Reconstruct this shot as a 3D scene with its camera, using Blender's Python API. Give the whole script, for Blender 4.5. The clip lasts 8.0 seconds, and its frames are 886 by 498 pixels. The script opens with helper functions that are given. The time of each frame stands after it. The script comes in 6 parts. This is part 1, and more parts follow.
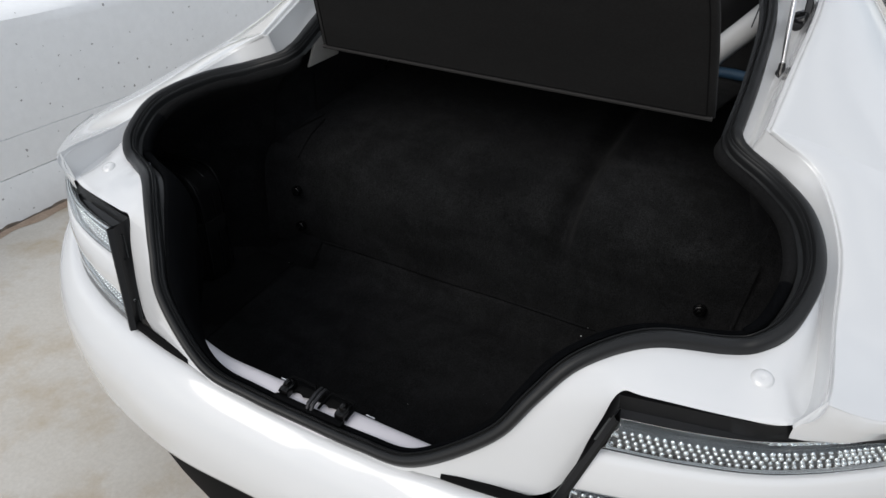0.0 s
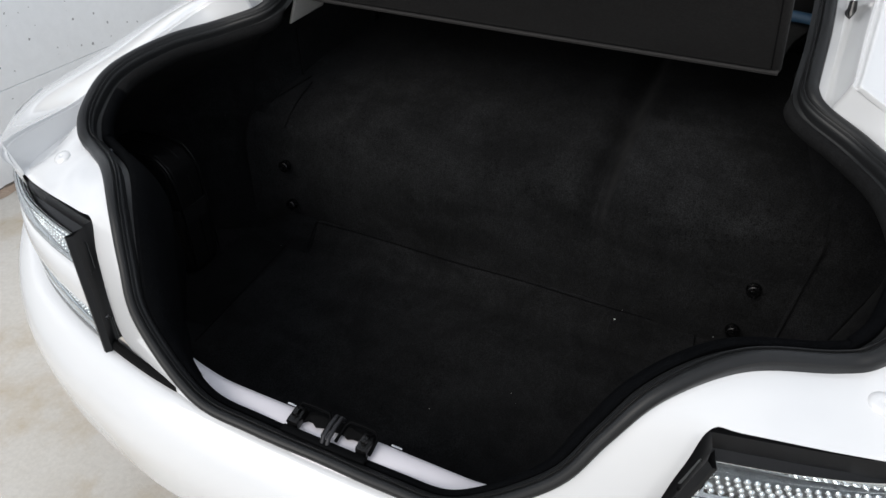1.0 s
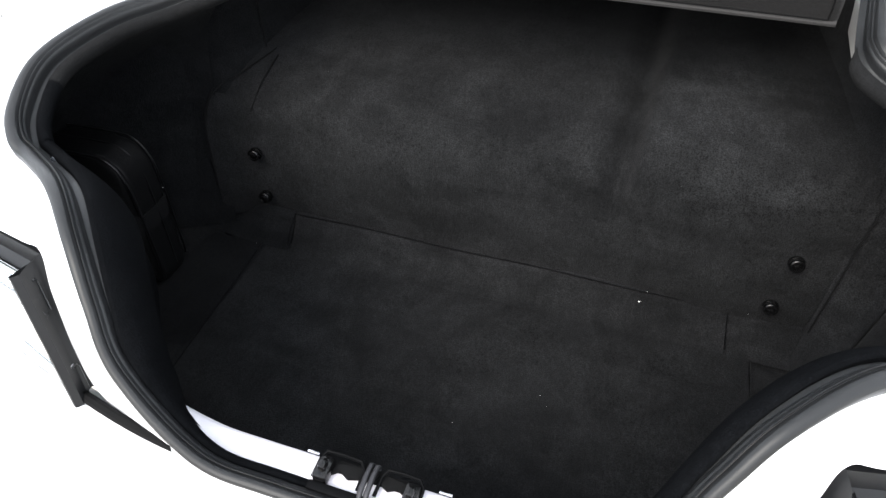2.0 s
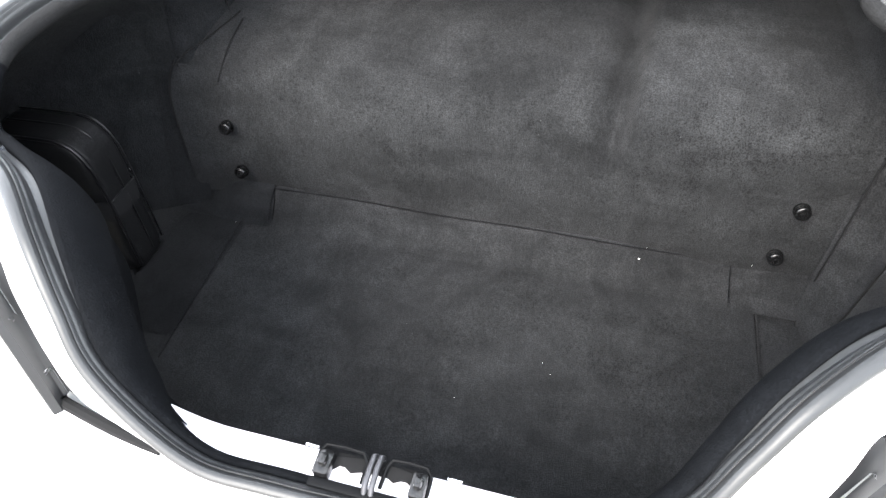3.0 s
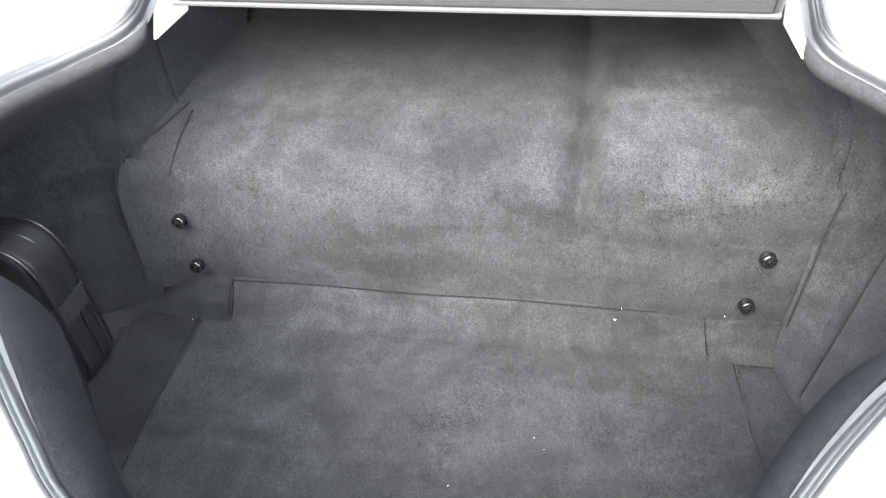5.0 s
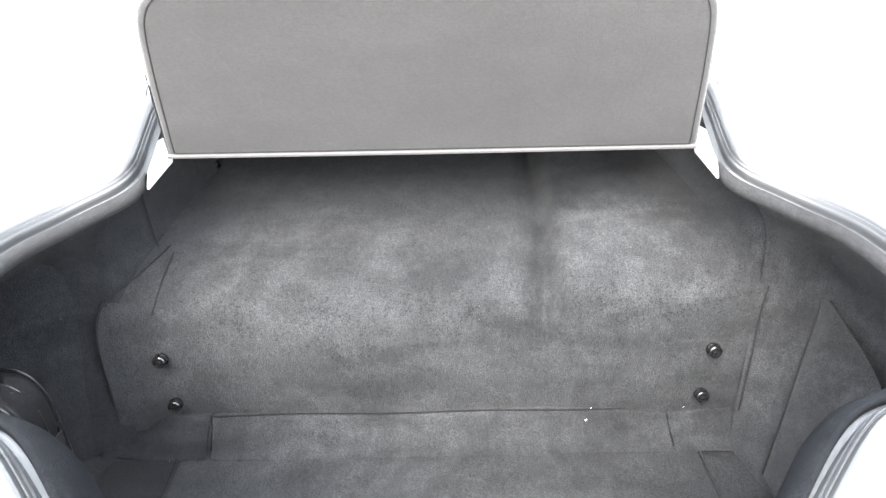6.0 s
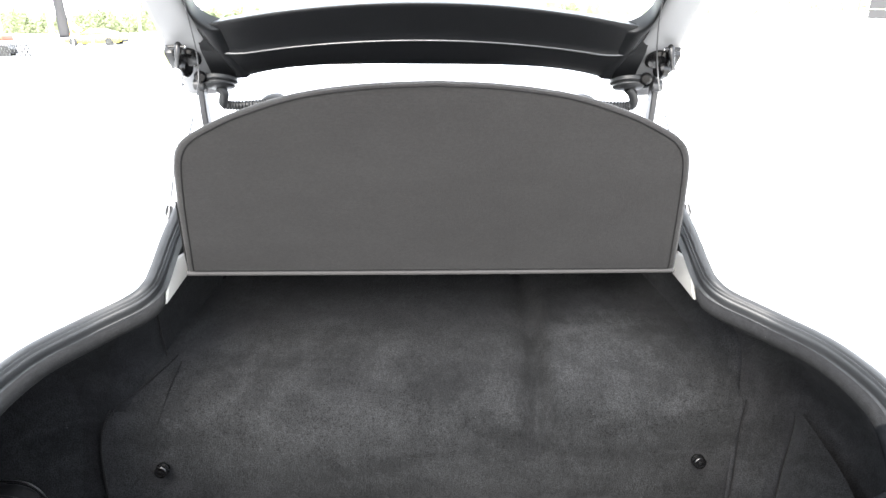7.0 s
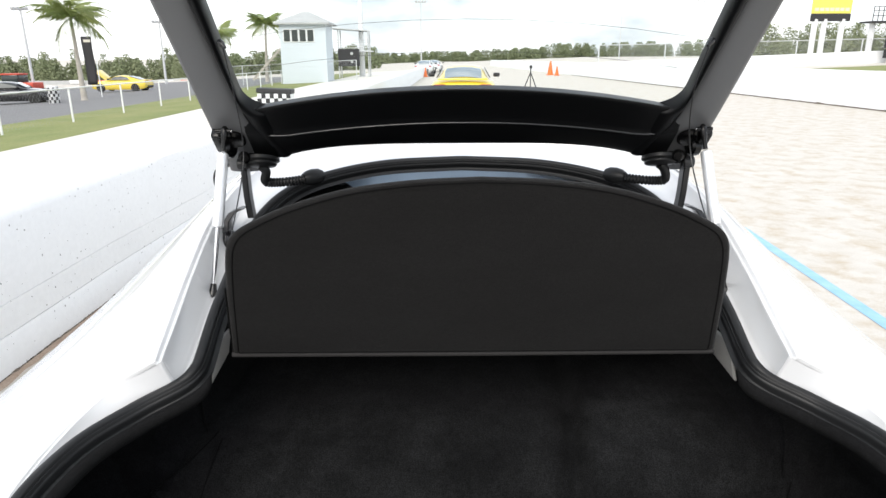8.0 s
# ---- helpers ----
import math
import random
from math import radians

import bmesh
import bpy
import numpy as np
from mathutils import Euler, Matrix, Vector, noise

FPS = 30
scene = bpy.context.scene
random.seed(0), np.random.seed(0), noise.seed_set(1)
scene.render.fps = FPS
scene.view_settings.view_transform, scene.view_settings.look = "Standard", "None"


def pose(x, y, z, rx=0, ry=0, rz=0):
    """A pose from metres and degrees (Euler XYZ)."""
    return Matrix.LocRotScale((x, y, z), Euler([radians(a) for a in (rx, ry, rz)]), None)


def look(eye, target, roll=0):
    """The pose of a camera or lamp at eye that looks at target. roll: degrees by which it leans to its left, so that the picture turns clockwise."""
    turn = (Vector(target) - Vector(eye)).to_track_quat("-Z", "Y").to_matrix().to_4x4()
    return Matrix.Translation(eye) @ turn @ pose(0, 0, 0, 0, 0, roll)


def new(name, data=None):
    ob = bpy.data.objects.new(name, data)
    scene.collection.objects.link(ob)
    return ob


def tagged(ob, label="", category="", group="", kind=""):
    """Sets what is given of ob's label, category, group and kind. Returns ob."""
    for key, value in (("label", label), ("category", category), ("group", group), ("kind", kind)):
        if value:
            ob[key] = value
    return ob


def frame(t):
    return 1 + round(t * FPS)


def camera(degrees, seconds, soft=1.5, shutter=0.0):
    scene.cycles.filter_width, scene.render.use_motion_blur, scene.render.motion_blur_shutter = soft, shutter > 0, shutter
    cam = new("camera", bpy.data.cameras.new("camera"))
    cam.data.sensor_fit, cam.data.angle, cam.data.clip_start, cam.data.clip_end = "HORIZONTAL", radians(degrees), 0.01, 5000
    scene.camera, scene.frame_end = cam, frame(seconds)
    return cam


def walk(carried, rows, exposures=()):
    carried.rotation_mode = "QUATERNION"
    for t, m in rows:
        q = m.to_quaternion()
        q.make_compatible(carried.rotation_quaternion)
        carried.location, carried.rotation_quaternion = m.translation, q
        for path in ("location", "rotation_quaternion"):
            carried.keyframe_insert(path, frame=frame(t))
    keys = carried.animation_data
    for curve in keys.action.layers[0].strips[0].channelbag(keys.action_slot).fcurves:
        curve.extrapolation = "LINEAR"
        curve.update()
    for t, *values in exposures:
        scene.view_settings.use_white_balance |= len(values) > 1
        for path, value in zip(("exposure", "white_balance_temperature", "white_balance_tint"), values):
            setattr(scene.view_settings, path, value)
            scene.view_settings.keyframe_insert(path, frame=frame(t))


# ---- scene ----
cam = camera(69.2, 8.0)
PATH = [
    (0, (0.417, -0.99, 1.363), (-0.322, 0.514, 0.271), 2.0),
    (0.5, (0.386, -0.939, 1.352), (-0.335, 0.53, 0.203), 0.5),
    (1, (0.299, -0.873, 1.334), (-0.347, 0.564, 0.102), 0.6),
    (1.5, (0.225, -0.814, 1.317), (-0.351, 0.608, 0.034), 0.4),
    (1.7, (0.197, -0.8, 1.308), (-0.333, 0.62, 0.004), 0.5),
    (2.8, (0.132, -0.755, 1.289), (-0.242, 0.605, -0.129), -1.1),
    (3, (0.143, -0.745, 1.28), (-0.252, 0.593, -0.152), -2.0),
    (3.5, (0.135, -0.725, 1.271), (-0.232, 0.551, -0.225), -2.9),
    (4, (0.128, -0.719, 1.266), (-0.234, 0.534, -0.25), -3.2),
    (4.2, (0.125, -0.731, 1.266), (-0.251, 0.56, -0.215), -3.4),
    (5.3, (0.071, -0.736, 1.275), (-0.097, 0.865, 0.087), -2.0),
    (5.5, (0.057, -0.747, 1.282), (-0.074, 0.899, 0.154), -2.4),
    (6, (0.015, -0.81, 1.302), (0.01, 0.955, 0.357), -1.2),
    (6.5, (-0.012, -0.838, 1.332), (0.04, 0.999, 0.543), 0.2),
    (7, (-0.019, -0.857, 1.365), (0.049, 1.021, 0.68), 0.4),
    (7.5, (-0.028, -0.864, 1.387), (0.059, 1.035, 0.764), 0.3),
    (8, (-0.055, -0.851, 1.432), (-0.037, 1.066, 0.862), -0.2),
]
walk(cam, [(t, look(eye, target, roll)) for t, eye, target, roll in PATH],
     exposures=[(0.0, 0.0, 6390, 9.6), (1.0, 0.28, 6390, 9.6), (1.5, 0.85, 6390, 9.6), (1.7, 1.3, 6390, 9.6), (2.8, 3.6, 6390, 9.6), (3.0, 3.8, 6390, 9.6), (3.5, 4.17, 6390, 9.6), (4.2, 4.45, 6390, 9.6), (5.3, 5.35, 6390, 9.6), (5.5, 5.35, 6390, 9.6), (6.0, 5.15, 6390, 9.6), (6.5, 4.5, 6420, 9.7), (7.0, 3.55, 6420, 9.7), (7.5, 1.86, 6480, 9.8), (8.0, 0.8, 6480, 9.8)])

# ---- world and light: bright overcast sky ----
SKY, SUN = 0.138, 1.3
world = bpy.data.worlds.new("sky")
scene.world = world
world.use_nodes = True
_nt = world.node_tree
_sky = _nt.nodes.new("ShaderNodeTexSky")
_sky.sky_type, _sky.sun_disc = "NISHITA", False
_sky.sun_elevation, _sky.sun_rotation = radians(41), radians(200)
_sky.dust_density, _sky.air_density = 3.0, 1.0
_mixc = _nt.nodes.new("ShaderNodeMix")
_mixc.data_type = "RGBA"
_mixc.inputs[0].default_value = 0.72
_coord = _nt.nodes.new("ShaderNodeTexCoord")
_cl = _nt.nodes.new("ShaderNodeTexNoise")
_cl.inputs["Scale"].default_value, _cl.inputs["Detail"].default_value = 3.0, 8.0
_map = _nt.nodes.new("ShaderNodeMapping")
_map.inputs["Scale"].default_value = (1, 1, 3)
_rampw = _nt.nodes.new("ShaderNodeValToRGB")
_rampw.color_ramp.elements[0].position, _rampw.color_ramp.elements[0].color = 0.36, (3.3, 3.65, 4.1, 1)
_rampw.color_ramp.elements[1].position, _rampw.color_ramp.elements[1].color = 0.56, (8.8, 8.85, 8.9, 1)
_nt.links.new(_coord.outputs["Generated"], _map.inputs[0])
_nt.links.new(_map.outputs[0], _cl.inputs["Vector"])
_nt.links.new(_cl.outputs["Fac"], _rampw.inputs[0])
_nt.links.new(_sky.outputs[0], _mixc.inputs["A"])
_nt.links.new(_rampw.outputs[0], _mixc.inputs["B"])
_nt.links.new(_mixc.outputs["Result"], _nt.nodes["Background"].inputs[0])
_nt.nodes["Background"].inputs[1].default_value = SKY
sun = new("sun", bpy.data.lights.new("sun", "SUN"))
sun.data.energy, sun.data.angle, sun.data.color = SUN, radians(38), (1.0, 0.96, 0.9)
sun.rotation_euler = (radians(49), 0, radians(-20))


# ---- materials ----
def material(name, color, rough=0.5, metal=0.0, var=0.0, vscale=8.0, fine=0.0, fscale=200.0, bump=0.0, bscale=300.0, coat=0.0,
             sheen=0.0, color2=None, spec=0.5, perobj=0.0, stretch=(1, 1, 1), dirt=None, dscale=2.0, dlow=0.55, dhigh=0.75, rvar=0.0, vrough=0.6):
    """Principled surface with broad variation, fine grain, stains and bump in object space."""
    m = bpy.data.materials.new(name)
    m.use_nodes = True
    nt = m.node_tree
    b = nt.nodes["Principled BSDF"]
    b.inputs["Roughness"].default_value, b.inputs["Metallic"].default_value = rough, metal
    b.inputs["Coat Weight"].default_value, b.inputs["Coat Roughness"].default_value = coat, 0.04
    b.inputs["Specular IOR Level"].default_value = spec
    if sheen:
        b.inputs["Sheen Weight"].default_value, b.inputs["Sheen Roughness"].default_value = sheen, 0.4
    tc = nt.nodes.new("ShaderNodeTexCoord")
    mp = nt.nodes.new("ShaderNodeMapping")
    mp.inputs["Scale"].default_value = stretch
    nt.links.new(tc.outputs["Object"], mp.inputs[0])
    c2 = color2 or tuple(c * 0.6 for c in color)

    def noise_tex(scale, detail=6.0, rough_=0.6):
        n = nt.nodes.new("ShaderNodeTexNoise")
        n.inputs["Scale"].default_value, n.inputs["Detail"].default_value, n.inputs["Roughness"].default_value = scale, detail, rough_
        nt.links.new(mp.outputs[0], n.inputs["Vector"])
        return n.outputs["Fac"]

    def mix(fac, a, bcol):
        x = nt.nodes.new("ShaderNodeMix")
        x.data_type = "RGBA"
        if isinstance(fac, float):
            x.inputs[0].default_value = fac
        else:
            nt.links.new(fac, x.inputs[0])
        for key, val in (("A", a), ("B", bcol)):
            if isinstance(val, tuple):
                x.inputs[key].default_value = (*val[:3], 1)
            else:
                nt.links.new(val, x.inputs[key])
        return x.outputs["Result"]

    def remap(src, lo, hi, amount=1.0):
        r = nt.nodes.new("ShaderNodeMapRange")
        r.inputs["From Min"].default_value, r.inputs["From Max"].default_value, r.inputs["To Max"].default_value = lo, hi, amount
        nt.links.new(src, r.inputs["Value"])
        return r.outputs["Result"]

    col = color
    if var:
        col = mix(remap(noise_tex(vscale, 8.0, vrough), 0.32, 0.68, var), col, c2)
    if fine:
        col = mix(remap(noise_tex(fscale, 3.0), 0.35, 0.65, fine), col, tuple(c * 0.45 for c in color))
    if dirt:
        col = mix(remap(noise_tex(dscale, 10.0, 0.7), dlow, dhigh, 0.8), col, dirt)
    if perobj:
        oi = nt.nodes.new("ShaderNodeObjectInfo")
        col = mix(remap(oi.outputs["Random"], 0.0, 1.0, perobj), col, c2)
    if isinstance(col, tuple):
        b.inputs["Base Color"].default_value = (*col[:3], 1)
    else:
        nt.links.new(col, b.inputs["Base Color"])
    if rvar:
        r = nt.nodes.new("ShaderNodeMapRange")
        r.inputs["To Min"].default_value, r.inputs["To Max"].default_value = max(0.0, rough - rvar), min(1.0, rough + rvar)
        nt.links.new(noise_tex(vscale * 3), r.inputs["Value"])
        nt.links.new(r.outputs["Result"], b.inputs["Roughness"])
    if bump:
        bp = nt.nodes.new("ShaderNodeBump")
        bp.inputs["Strength"].default_value, bp.inputs["Distance"].default_value = bump, 0.002 if bscale > 60 else 0.01
        nt.links.new(noise_tex(bscale, 4.0), bp.inputs["Height"])
        nt.links.new(bp.outputs[0], b.inputs["Normal"])
    return m


def velour(name, dark, light, marks=1.0, sheen=0.02, brush_shade=(), deep=1.0):
    """Cut-pile carpet: patches and streaks from brushing, fine pile and a few pale specks of lint."""
    m = bpy.data.materials.new(name)
    m.use_nodes = True
    nt = m.node_tree
    b = nt.nodes["Principled BSDF"]
    b.inputs["Roughness"].default_value, b.inputs["Specular IOR Level"].default_value = 0.95, 0.03
    b.inputs["Sheen Weight"].default_value, b.inputs["Sheen Roughness"].default_value = sheen, 0.5
    tc = nt.nodes.new("ShaderNodeTexCoord")

    def tex(scale, detail, rough, distort, stretch=(1, 1, 1), shift=(0, 0, 0)):
        mp = nt.nodes.new("ShaderNodeMapping")
        mp.inputs["Scale"].default_value, mp.inputs["Location"].default_value = stretch, shift
        n = nt.nodes.new("ShaderNodeTexNoise")
        for key, val in (("Scale", scale), ("Detail", detail), ("Roughness", rough), ("Distortion", distort)):
            n.inputs[key].default_value = val
        nt.links.new(tc.outputs["Object"], mp.inputs[0])
        nt.links.new(mp.outputs[0], n.inputs["Vector"])
        return n.outputs["Fac"]

    def span(src, lo, hi, a=0.0, z=1.0):
        r = nt.nodes.new("ShaderNodeMapRange")
        r.interpolation_type = "SMOOTHSTEP"
        for key, val in (("From Min", lo), ("From Max", hi), ("To Min", a), ("To Max", z)):
            r.inputs[key].default_value = val
        nt.links.new(src, r.inputs["Value"])
        return r.outputs["Result"]

    def calc(op, a, c):
        x = nt.nodes.new("ShaderNodeMath")
        x.operation = op
        for k, v in enumerate((a, c)):
            if isinstance(v, float):
                x.inputs[k].default_value = v
            else:
                nt.links.new(v, x.inputs[k])
        return x.outputs[0]

    patch = span(tex(6.0, 4.0, 0.55, 0.9), 0.30, 0.70, 0.0, 0.29 * marks)
    swipe = span(tex(17.0, 4.0, 0.6, 1.1, (1, .8, .9), (3, 1, 7)), 0.40, 0.66, 0.0, 0.24 * marks)
    streak = span(tex(1.0, 4.0, 0.6, 0.9, (4.0, 11.0, 19.0)), 0.36, 0.64, 0.0, 0.22 * marks)
    fac = calc("ADD", calc("ADD", patch, swipe), calc("ADD", streak, 0.065 + (1 - marks) * 0.5))
    mix = nt.nodes.new("ShaderNodeMix")
    mix.data_type = "RGBA"
    nt.links.new(fac, mix.inputs[0])
    mix.inputs["A"].default_value, mix.inputs["B"].default_value = (*dark, 1), (*light, 1)
    pile = calc("MULTIPLY", span(tex(560.0, 2.0, 0.55, 0.0), 0.30, 0.70, 1 - 0.47 * deep, 1 + 0.45 * deep), span(tex(210.0, 3.0, 0.6, 0.0, (1, .5, .5)), 0.34, 0.66, 0.88, 1.12))
    # areas where brushing turned the pile, some dimmed as shade: middle, half sizes, gain
    if brush_shade:
        ruffle = nt.nodes.new("ShaderNodeTexNoise")
        ruffle.inputs["Scale"].default_value, ruffle.inputs["Detail"].default_value = 14.0, 5.0
        nt.links.new(tc.outputs["Object"], ruffle.inputs["Vector"])
        shift = nt.nodes.new("ShaderNodeVectorMath")
        shift.operation = "MULTIPLY_ADD"
        shift.inputs[1].default_value = (0.14, 0.14, 0.14)
        nt.links.new(ruffle.outputs["Color"], shift.inputs[0])
        nt.links.new(tc.outputs["Object"], shift.inputs[2])
        for mid_, half_, gain in brush_shade:
            to = nt.nodes.new("ShaderNodeVectorMath")
            to.operation = "MULTIPLY_ADD"
            to.inputs[1].default_value = tuple(1 / h for h in half_)
            to.inputs[2].default_value = tuple(-(c + 0.07) / h for c, h in zip(mid_, half_))
            nt.links.new(shift.outputs[0], to.inputs[0])
            far = nt.nodes.new("ShaderNodeVectorMath")
            far.operation = "LENGTH"
            nt.links.new(to.outputs[0], far.inputs[0])
            pile = calc("MULTIPLY", pile, span(far.outputs["Value"], 0.45, 1.15, gain, 1.0))
    grain = nt.nodes.new("ShaderNodeVectorMath")
    grain.operation = "SCALE"
    nt.links.new(mix.outputs["Result"], grain.inputs[0])
    nt.links.new(pile, grain.inputs["Scale"])
    vor = nt.nodes.new("ShaderNodeTexVoronoi")
    vor.inputs["Scale"].default_value = 75.0
    nt.links.new(tc.outputs["Object"], vor.inputs["Vector"])
    sep = nt.nodes.new("ShaderNodeSeparateColor")
    nt.links.new(vor.outputs["Color"], sep.inputs[0])
    speck = calc("LESS_THAN", vor.outputs["Distance"], calc("MULTIPLY", calc("POWER", sep.outputs[0], 14.0), 0.075))
    lint = nt.nodes.new("ShaderNodeMix")
    lint.data_type = "RGBA"
    nt.links.new(calc("MULTIPLY", speck, 0.5), lint.inputs[0])
    nt.links.new(grain.outputs[0], lint.inputs["A"])
    lint.inputs["B"].default_value = (0.05, 0.05, 0.05, 1)
    nt.links.new(lint.outputs["Result"], b.inputs["Base Color"])
    bp = nt.nodes.new("ShaderNodeBump")
    bp.inputs["Strength"].default_value, bp.inputs["Distance"].default_value = 0.35, 0.0015
    nt.links.new(calc("ADD", pile, calc("MULTIPLY", swipe, 2.0)), bp.inputs["Height"])
    nt.links.new(bp.outputs[0], b.inputs["Normal"])
    return m


def glass_material(name, tint=(1, 1, 1), rough=0.0, ior=1.45, alpha=0.0):
    m = bpy.data.materials.new(name)
    m.use_nodes = True
    b = m.node_tree.nodes["Principled BSDF"]
    b.inputs["Base Color"].default_value = (*tint, 1)
    b.inputs["Transmission Weight"].default_value, b.inputs["Roughness"].default_value, b.inputs["IOR"].default_value = 1.0, rough, ior
    return m


WHITE = material("white paint", (0.645, 0.655, 0.668), 0.26, var=0.12, vscale=2.5, color2=(0.60, 0.612, 0.628), coat=0.9, bump=0.02, bscale=900)
RUBBER = material("black rubber", (0.0108, 0.0114, 0.0122), 0.42, var=0.5, vscale=14, color2=(0.0145, 0.0151, 0.0160), bump=0.10, bscale=700, spec=0.26)
KNOB = material("black fastener plastic", (0.0028, 0.0028, 0.0030), 0.22, spec=0.28, var=0.2)
WIRE = material("black painted wire", (0.0024, 0.0025, 0.0028), 0.5, spec=0.04, var=0.3)
# turned pile; the dim spots also put shade of the step's valley into colour
BRUSHSHADE = (((.272, .11, .846), (.10, .11, .065), 1.45), ((.166, .09, .81), (.032, .12, .075), 0.70), ((.33, .01, .787), (.13, .04, .022), 1.22), ((.13, .02, .742), (.07, .04, .03), 0.80))
CARPET = velour("black velour carpet", (0.0050, 0.0051, 0.0054), (0.0158, 0.0160, 0.0168),
                brush_shade=BRUSHSHADE)
MAT = velour("black velour mat", (0.0046, 0.0047, 0.0050), (0.0152, 0.0154, 0.0162))
# darker copy of the velour: shade of the left pocket is in the colour
SHADECLOTH = velour("black velour, pocket shade in its colour", (0.0032, 0.0034, 0.0038), (0.0112, 0.0115, 0.0122))
LINING = velour("black trunk lining", (0.0018, 0.0019, 0.0022), (0.0046, 0.0047, 0.0052), 0.5)
# left floor strip: shade cast by the rim is put into this darker velour
STRIPSHADE = velour("black floor velour, rim shade in its colour", (0.0028, 0.0029, 0.0032), (0.0090, 0.0092, 0.0098))
# rim fleece: shade over the rear corners is put into this darker colour
RIMSHADE = velour("rim fleece, shade in its colour", (0.0014, 0.0016, 0.0020), (0.0033, 0.0036, 0.0042), 0.9, 0.0, deep=0.6)
FLEECE = velour("grey fleece edging", (0.0064, 0.0065, 0.0068), (0.0110, 0.0112, 0.0116), 0.6, 0.008, deep=0.45)
CLOTH = material("black woven cloth", (0.0104, 0.0102, 0.0102), 0.9, var=0.95, vscale=9, vrough=0.80, color2=(0.0148, 0.0146, 0.0147), fine=0.45, fscale=330, bump=0.35, bscale=620,
                 sheen=0.07, spec=0.10, stretch=(0.7, 1, 1.5))
PIPING = material("dark cloth piping", (0.028, 0.027, 0.027), 0.85, fine=0.4, fscale=600, bump=0.3, bscale=900, spec=0.2)
PLASTIC = material("satin black plastic", (0.013, 0.0135, 0.0145), 0.38, var=0.3, vscale=20, color2=(0.02, 0.02, 0.022), bump=0.05, bscale=1200, rvar=0.05)
HOUSING = material("dark lamp housing plastic", (0.0075, 0.0078, 0.0086), 0.36, var=0.3, vscale=40, bump=0.03, bscale=400, spec=0.22)
GLOSSBLACK = material("gloss black plastic", (0.008, 0.008, 0.009), 0.16, bump=0.02, bscale=400, spec=0.5)
TRIM = material("black inner trim", (0.0042, 0.0045, 0.0050), 0.36, var=0.3, vscale=20, color2=(0.006, 0.0062, 0.007), bump=0.03, bscale=1400, rvar=0.04, spec=0.15)
MATTE = material("matt black plate", (0.004, 0.004, 0.0042), 0.9, var=0.3, vscale=30, spec=0.1)
LINT = material("white lint", (0.8, 0.8, 0.78), 0.9)
BEAD = material("satin bead", (0.035, 0.036, 0.038), 0.30, spec=0.5, var=0.3)
PILLAR = material("grey pillar trim", (0.10, 0.102, 0.106), 0.42, var=0.25, vscale=9, color2=(0.085, 0.087, 0.09), bump=0.1, bscale=1500)
LIPWHITE = material("painted lip", (0.62, 0.60, 0.64), 0.35, var=0.3, vscale=8, color2=(0.56, 0.55, 0.58), coat=0.4)
CREAM = material("pale sill trim", (0.36, 0.35, 0.33), 0.5, var=0.3, vscale=15, color2=(0.29, 0.28, 0.262), spec=0.2)
STEEL = material("bright steel", (0.62, 0.62, 0.63), 0.22, 1.0, var=0.3, vscale=40, color2=(0.5, 0.5, 0.5))
ALLOY = material("silver tube", (0.72, 0.73, 0.75), 0.3, 0.55, var=0.2, vscale=30, color2=(0.65, 0.66, 0.68))
LENS = glass_material("clear lamp lens", (0.86, 0.90, 0.92), 0.03)
CHROME = material("lamp reflector", (0.80, 0.80, 0.80), 0.12, 1.0)
LAMPGREY = material("grey lamp backing", (0.11, 0.118, 0.122), 0.35, 0.3)
LAMPLENS = material("frosted lamp lens", (0.030, 0.033, 0.038), 0.25, var=0.3, vscale=60)
DARKSTEEL = material("dark steel", (0.035, 0.035, 0.038), 0.45, 0.7)
SCREEN = glass_material("tinted windscreen", (0.62, 0.72, 0.80), 0.0)
BAGCLOTH = material("black leather bag", (0.0028, 0.0029, 0.0032), 0.55, var=0.4, vscale=18, color2=(0.005, 0.005, 0.0053), bump=0.35, bscale=260, spec=0.14)
BAG_PIPING = material("black leather piping", (0.0035, 0.0035, 0.0038), 0.34, bump=0.2, bscale=400, spec=0.22)
WEB = material("black webbing", (0.006, 0.0061, 0.0066), 0.85, fine=0.5, fscale=500, bump=0.4, bscale=800, spec=0.1)
GLASS = glass_material("window glass", (0.95, 0.98, 0.97), 0.0, 1.03)
TYRE = material("tyre rubber", (0.02, 0.02, 0.02), 0.8, var=0.4, vscale=10)
# pale blue stands in for sky reflected along the top of the dashboard
DASHGLARE = material("dash leather, sky glare in its colour", (0.20, 0.245, 0.30), 0.45, var=0.4, vscale=12, color2=(0.15, 0.185, 0.235), bump=0.15, bscale=500)
BLUETRIM = material("dark blue trim", (0.02, 0.05, 0.09), 0.5, var=0.3)
HEAD = material("grey headlining", (0.10, 0.12, 0.15), 0.8, var=0.3, vscale=6)
CONCRETE = material("weathered white concrete", (0.85, 0.865, 0.875), 0.85, var=0.5, vscale=1.2, color2=(0.78, 0.795, 0.81), fine=0.06, fscale=30, bump=0.2, bscale=22,
                    dirt=(0.45, 0.45, 0.44), dscale=2.2, dlow=0.66, dhigh=0.95)
